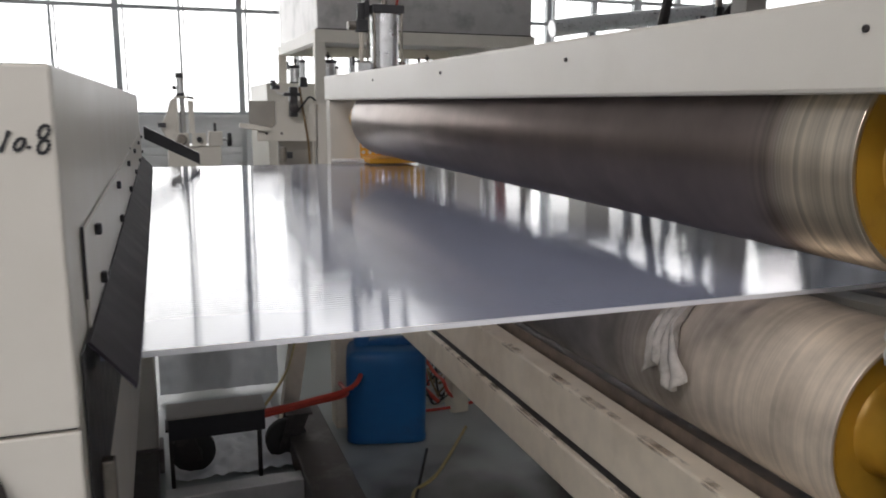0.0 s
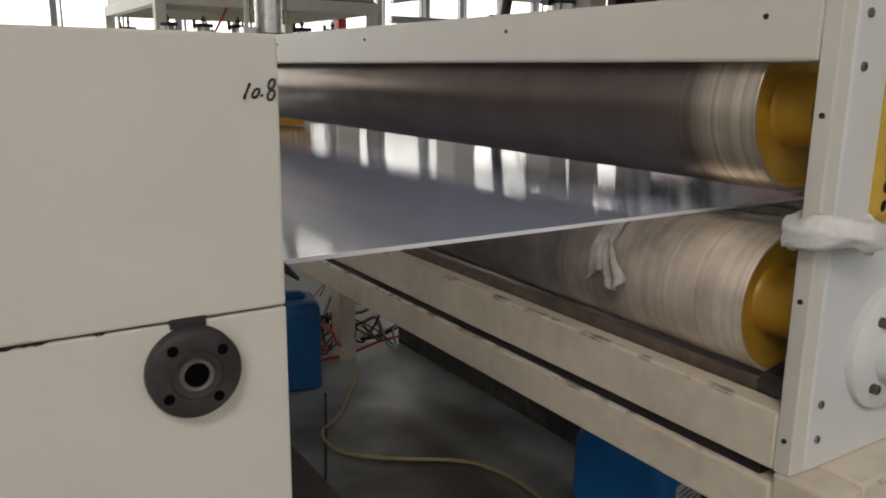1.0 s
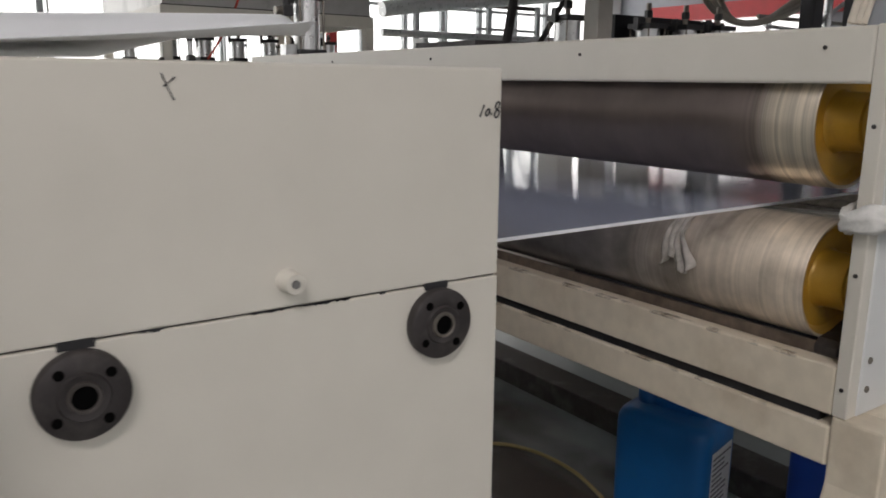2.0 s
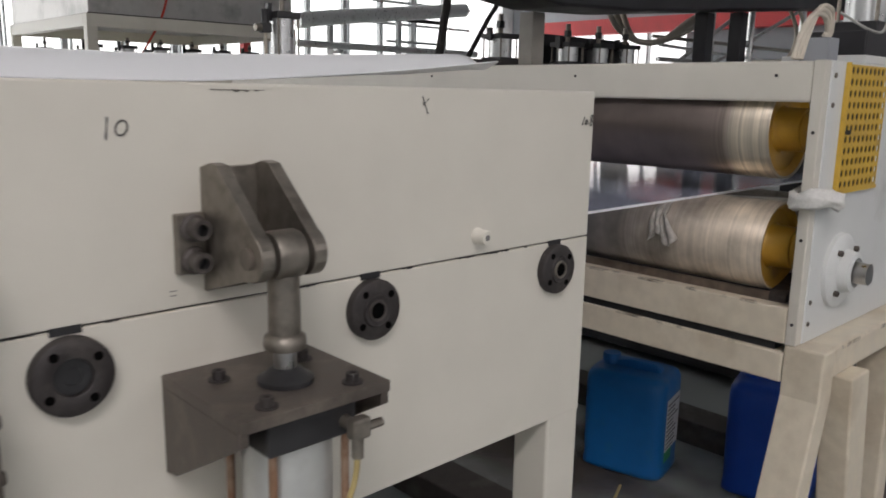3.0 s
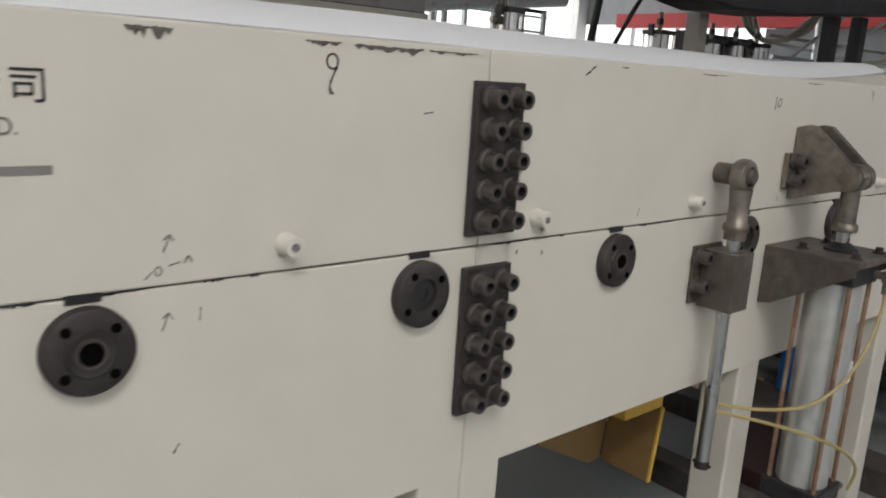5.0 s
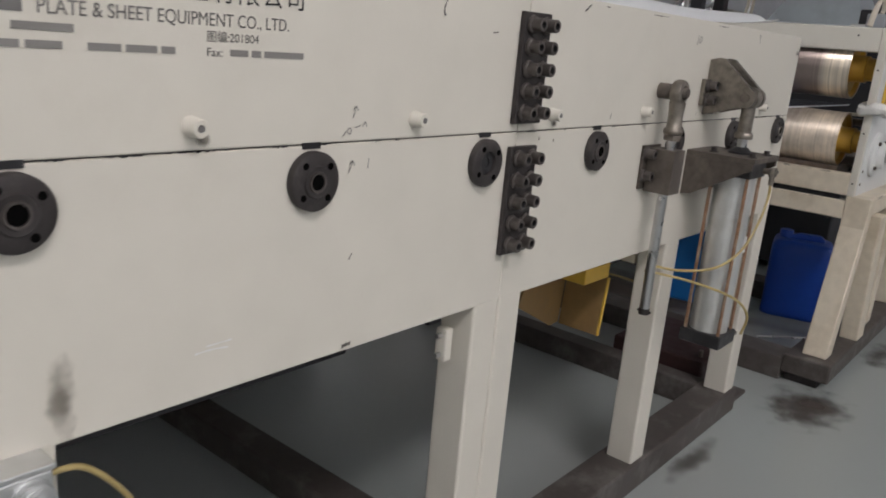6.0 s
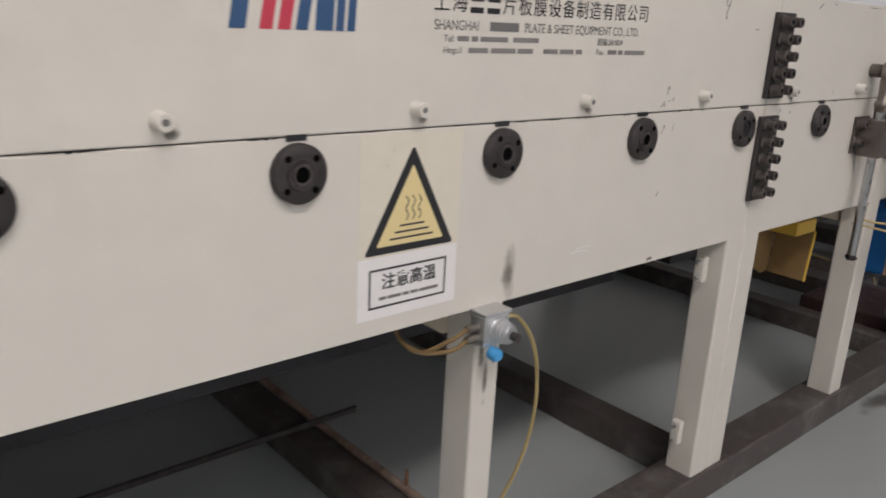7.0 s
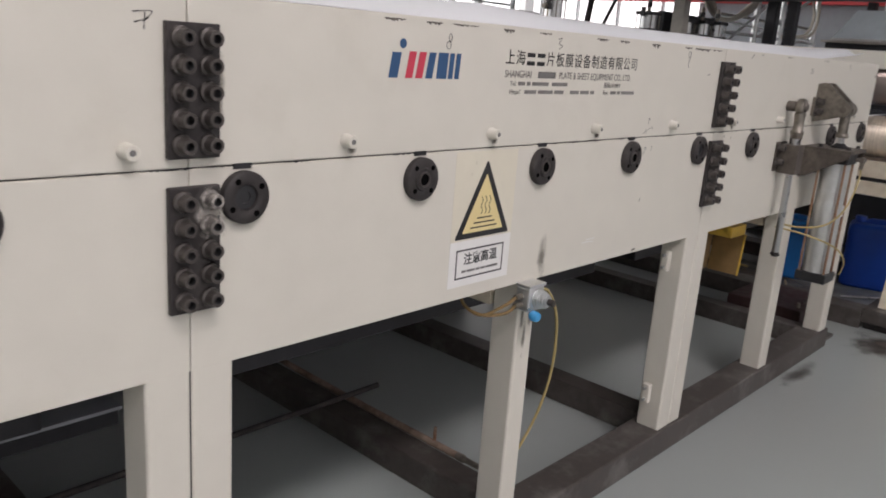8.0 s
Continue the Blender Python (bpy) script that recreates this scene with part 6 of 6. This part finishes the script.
for x in (tx0, tx1 - 0.1):
    for y in (ty0, ty1 - 0.1):
        part("leg", box(x, x + 0.1, y, y + 0.1, 0.0, 2.0795), CREAM, tank, bevel=0.005)
part("strip", box(tx0 + 0.02, tx1 - 0.02, ty0 + 0.026, ty0 + 0.0295, 2.2005, 2.212), DARK_STEEL, tank)
tab = thing("press_table", "cream machine table carrying rows of cylinders", "machine")
part("bed", box(1.0, 5.4, 8.1, 9.6, 0.5, 1.70), CREAM, tab, bevel=0.01)
for x in (1.1, 5.1):
    part("leg", box(x, x + 0.15, 8.3, 8.5, 0, 0.4995), CREAM_WORN, tab)
    part("leg", box(x, x + 0.15, 9.2, 9.4, 0, 0.4995), CREAM_WORN, tab)
for k in range(6):
    air_cylinder((1.65 + 0.36 * k, 8.25, 1.7005), 0.07, 0.24, rod_h=0.08)
for k in range(5):
    air_cylinder((1.45 + 0.42 * k, 9.1, 1.7005), 0.06, 0.22, rod_h=0.1)
tagged(part("orange_hose", hose([(2.0, 8.14, 1.712), (2.08, 7.9, 1.95), (2.2, 7.73, 2.3), (2.3, 7.74, 2.8)], 0.012), RED_HOSE, smooth=True), "orange-red hose running up the tank", "hose")
tagged(part("valve_manifold", box(3.3, 5.2, 8.12, 8.2, 1.7005, 1.76), BLACK), "black row of valves on the machine table", "valve")

# far feed stand and side plate beyond the sheet
fs = thing("feed_stand", "cream feed stand with knobs and a small air cylinder", "machine")
part("body", box(0.02, 0.365, 5.62, 5.95, 0.0, 1.215), CREAM, fs, bevel=0.01)
part("side_arm", prism([(0.03, 1.2155), (0.10, 1.2155), (0.10, 1.30), (0.075, 1.535), (0.045, 1.515), (0.02, 1.42), (-0.02, 1.345), (0.0, 1.29)], 5.62, 5.66, "xz"), CREAM, fs, bevel=0.008)
for x0, x1, z1 in ((0.076, 0.098, 1.53), (0.162, 0.198, 1.515)):
    part("upright", box(x0, x1, 5.61, 5.70, 1.30, z1), CREAM, fs, bevel=0.003)
part("head_plate", box(0.074, 0.20, 5.605, 5.72, 1.5305, 1.545), CREAM, fs, bevel=0.002)
part("guide_tube", cyl((0.125, 5.65, 1.30), 0.017, 0.23, "z", 16), STEEL, fs, smooth=True)
for x, r in ((0.108, 0.037), (0.222, 0.018)):
    w = 0.048 if r > 0.03 else 0.046
    blk = part("bearing_block", box(x - w, x + w, 5.59, 5.6195, 1.2155, 1.302), CREAM, fs, bevel=0.003)
    part("boss", lathe((x, 5.59, 1.259), [(r, 0), (r, -0.022), (r * 0.7, -0.026), (r * 0.66, -0.010), (0, -0.010)], "y", 24), CAST if r > 0.03 else BLACK, blk, smooth=True)
part("top_block", box(0.285, 0.375, 5.60, 5.68, 1.2155, 1.312), CREAM, fs, bevel=0.004)
part("peg", cyl((0.33, 5.64, 1.312), 0.009, 0.055, "z", 10), BLACK, fs)
part("spindle", cyl((0.3755, 5.62, 1.256), 0.012, 0.03, "x", 12), STEEL, fs)
part("black_knob", lathe((0.405, 5.62, 1.256), [(0, 0), (0.046, 0.002), (0.049, 0.010), (0.044, 0.028), (0.02, 0.032), (0, 0.032)], "x", 16), BLACK, fs)
part("cylinder_foot", box(0.090, 0.146, 5.61, 5.68, 1.5455, 1.566), BLACK, fs)
part("cylinder_tube", cyl((0.118, 5.645, 1.5665), 0.023, 0.098, "z", 18), ALU, fs, smooth=True)
part("cylinder_cap", box(0.090, 0.142, 5.61, 5.68, 1.665, 1.697), BLACK, fs)
part("cylinder_port", cyl((0.066, 5.645, 1.60), 0.013, 0.028, "x", 10), BLACK, fs)
part("pointer", prism([(0.165, 1.546), (0.215, 1.520), (0.245, 1.505), (0.165, 1.530)], 5.58, 5.604, "xz"), DARK_STEEL, fs)
part("side_stop", box(-0.035, 0.015, 5.58, 5.6195, 1.34, 1.37), BLACK, fs)
sp = thing("side_plate_stand", "cream side plate with a curved cut-out and black valves", "machine")
curve = [(0.659 - 0.055 + 0.055 * math.cos(a), 1.387 - 0.045 * math.sin(a)) for a in [math.pi * k / 12 for k in range(7)]]
part("plate", prism([(0.90, 0.0), (0.915, 1.528), (0.66, 1.513)] + curve + [(0.538, 1.33), (0.536, 1.271), (0.90 - 0.0, 1.267)], 5.0, 5.06, "xz"), CREAM, sp)
part("foot_column", box(0.9005, 1.30, 5.0, 5.06, 0.0, 1.50), CREAM, sp, bevel=0.004)
part("arm", prism([(0.43, 1.357), (0.435, 1.383), (0.52, 1.372), (0.62, 1.352), (0.62, 1.333), (0.54, 1.335)], 4.96, 4.9995, "xz"), CREAM, sp, bevel=0.003)
part("grey_panel", box(0.50, 0.70, 5.0602, 5.075, 1.345, 1.515), POST_GREY, sp)
part("small_roll", cyl((0.52, 5.12, 1.478), 0.016, 0.19, "x", 20), STEEL, sp, smooth=True)
part("roll_arm", prism([(0.55, 1.47), (0.565, 1.47), (0.60, 1.35), (0.585, 1.35)], 5.061, 5.075, "xz"), CREAM, sp)
for x in (0.595, 0.688):
    part("plate_bolt", cyl((x, 4.993, 1.317), 0.008, 0.007, "y", 10), DARK_STEEL, sp)
part("recess", box(0.68, 0.895, 5.10, 5.14, 0.0, 1.265), POST_GREY, sp, "grey-brown recess under the plate")
part("recess_pin", cyl((0.695, 5.02, 1.14), 0.022, 0.09, "z", 14), CAST, sp)
part("recess_block", box(0.72, 0.755, 5.02, 5.06, 1.16, 1.20), BLACK, sp)
for x0, x1, z0, z1 in ((0.735, 0.782, 1.42, 1.60), (0.80, 0.845, 1.60, 1.66), (0.628, 0.675, 1.585, 1.61), (0.70, 0.80, 1.545, 1.565)):
    part("valve_body", box(x0, x1, 4.93, 4.9995, z0, z1), BLACK, sp, bevel=0.004)
part("valve_tube", cyl((0.822, 4.965, 1.66), 0.017, 0.085, "z", 14), ALU, sp, smooth=True)
part("valve_cap", cyl((0.822, 4.965, 1.745), 0.021, 0.018, "z", 14), BLACK, sp)
part("valve_knob", cyl((0.64, 4.965, 1.61), 0.018, 0.03, "z", 12), BLACK, sp)
part("valve_pipe", hose([(0.65, 4.965, 1.585), (0.68, 4.96, 1.56), (0.74, 4.96, 1.575), (0.80, 4.96, 1.61)], 0.007), CLOTH, sp, smooth=True)
part("valve_pipe", hose([(0.782, 4.96, 1.45), (0.82, 4.95, 1.50), (0.86, 4.96, 1.54), (0.90, 4.98, 1.52)], 0.006), BLACK, sp, smooth=True)
part("collar", lathe((0.755, 4.93, 1.47), [(0.028, 0), (0.028, -0.03), (0.012, -0.035), (0, -0.035)], "y", 16), DARK_STEEL, sp)
ybox = thing("yellow_far_guard", "yellow perforated guard at the far end of the rolls", "guard")
perforated(0.80, 1.10, 3.42, 1.276, 1.42, 0.03, 0.009, "mesh_panel", ORANGE, ybox, "")
part("tray", box(0.80, 1.0, 3.24, 3.4185, 1.252, 1.275), ORANGE, ybox, bevel=0.004)
tagged(part("white_cord", hose([(0.665, 3.37, 1.258), (0.72, 3.34, 1.262), (0.80, 3.35, 1.258)], 0.009), CLOTH, smooth=True), "white cord tied at the haul-off's far end", "cord")
tagged(part("hanging_hose", hose([(0.80, 4.985, 1.62), (0.82, 4.97, 1.45), (0.85, 4.98, 1.25), (0.86, 4.985, 1.0)], 0.007), HOSE_BROWN, smooth=True), "brown hose hanging down the side plate", "hose")
arm = part("black_bar", prism([(-0.088, 1.36), (-0.088, 1.41), (0.12, 1.30), (0.12, 1.255)], 3.37, 3.41, "xz"), BLACK)
tagged(arm, "black flat bar slanting out of the machine's end", "bar")

# added dark blocks along the machine's back, keeping far window light off the floor
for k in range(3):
    cab = thing("rear_light_block", "dark block added behind the machine to stop far light", "cabinet", "cabinets behind the machine")
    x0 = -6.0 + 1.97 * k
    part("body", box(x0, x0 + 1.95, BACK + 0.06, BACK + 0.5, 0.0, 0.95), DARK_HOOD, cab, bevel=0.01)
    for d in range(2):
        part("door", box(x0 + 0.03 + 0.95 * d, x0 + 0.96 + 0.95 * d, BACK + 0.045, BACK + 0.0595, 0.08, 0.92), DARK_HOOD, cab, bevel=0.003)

# grime trodden into the floor round the feet
def grime(x, y, rx_, ry_, strength, colour=(0.105, 0.088, 0.078), z=0.0006):
    m = smudge("soft_floor_grime", colour, (x, y, 0), (rx_, ry_, 1.0), strength, 9.0)
    pts = [(x + 1.3 * rx_ * math.cos(2 * math.pi * k / 28), y + 1.3 * ry_ * math.sin(2 * math.pi * k / 28)) for k in range(28)]
    tagged(part("floor_patch", prism(pts, z - 0.0003, z, "xy"), m), "dark oily grime stain on the epoxy floor", "stain")


grime(0.21, 0.44, 0.36, 0.24, 0.72)
grime(1.22, 0.36, 0.40, 0.10, 0.4)
grime(-0.63, 0.60, 0.30, 0.07, 0.35)
# dark brown film, strongest at its middle, inside the haul-off's base
dark_film = smudge("dark_floor_film", (0.105, 0.083, 0.070), (1.13, 2.0, 0), (0.85, 1.9, 1.0), 0.60, 2.2)
# alpha drops in a lengthwise strip, so the floor is paler there
ot = dark_film.node_tree
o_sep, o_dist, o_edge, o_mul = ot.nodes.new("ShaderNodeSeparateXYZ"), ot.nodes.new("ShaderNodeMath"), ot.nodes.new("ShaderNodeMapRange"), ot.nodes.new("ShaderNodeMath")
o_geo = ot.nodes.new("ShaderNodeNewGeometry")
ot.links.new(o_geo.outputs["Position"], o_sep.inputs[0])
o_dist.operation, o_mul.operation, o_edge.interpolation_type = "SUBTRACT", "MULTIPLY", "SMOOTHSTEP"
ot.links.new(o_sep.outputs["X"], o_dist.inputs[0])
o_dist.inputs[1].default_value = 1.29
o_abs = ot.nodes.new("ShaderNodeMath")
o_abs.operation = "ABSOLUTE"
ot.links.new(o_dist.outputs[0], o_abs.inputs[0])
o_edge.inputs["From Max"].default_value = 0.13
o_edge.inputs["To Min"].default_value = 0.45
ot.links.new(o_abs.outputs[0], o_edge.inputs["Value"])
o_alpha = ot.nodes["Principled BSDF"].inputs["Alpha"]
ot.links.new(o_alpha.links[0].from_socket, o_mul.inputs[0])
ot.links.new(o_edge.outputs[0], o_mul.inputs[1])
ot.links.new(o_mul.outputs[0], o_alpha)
tagged(part("floor_patch", box(0.61, 1.65, 0.64, 3.42, 0.0012, 0.0016), dark_film), "dark brown film on the floor inside the haul-off's base", "stain")

# heap of loose wires and hoses on the floor under the haul-off
heap = thing("cable_heap", "tangled heap of red, white and grey hoses on the floor", "cables")
rh = random.Random(11)
for k in range(22):
    x, y, ang = 1.10 + 0.40 * rh.random(), 3.55 + 0.45 * rh.random(), 6.28 * rh.random()
    pts = [(x, y, 0.02 + 0.03 * rh.random())]
    for j in range(5):
        ang += rh.uniform(-1.1, 1.1)
        x, y = x + 0.12 * math.cos(ang), y + 0.12 * math.sin(ang)
        pts.append((min(x, 1.75), max(min(y, 4.3), 3.45), 0.015 + 0.20 * rh.random()))
    part("cable", hose(pts, rh.choice((0.004, 0.006, 0.009)), 6, 5), rh.choice((RED_HOSE, GREY_HOSE, HOSE_BROWN, PALE_HOSE, RUBBER, HOSE_BROWN)), heap, smooth=True)
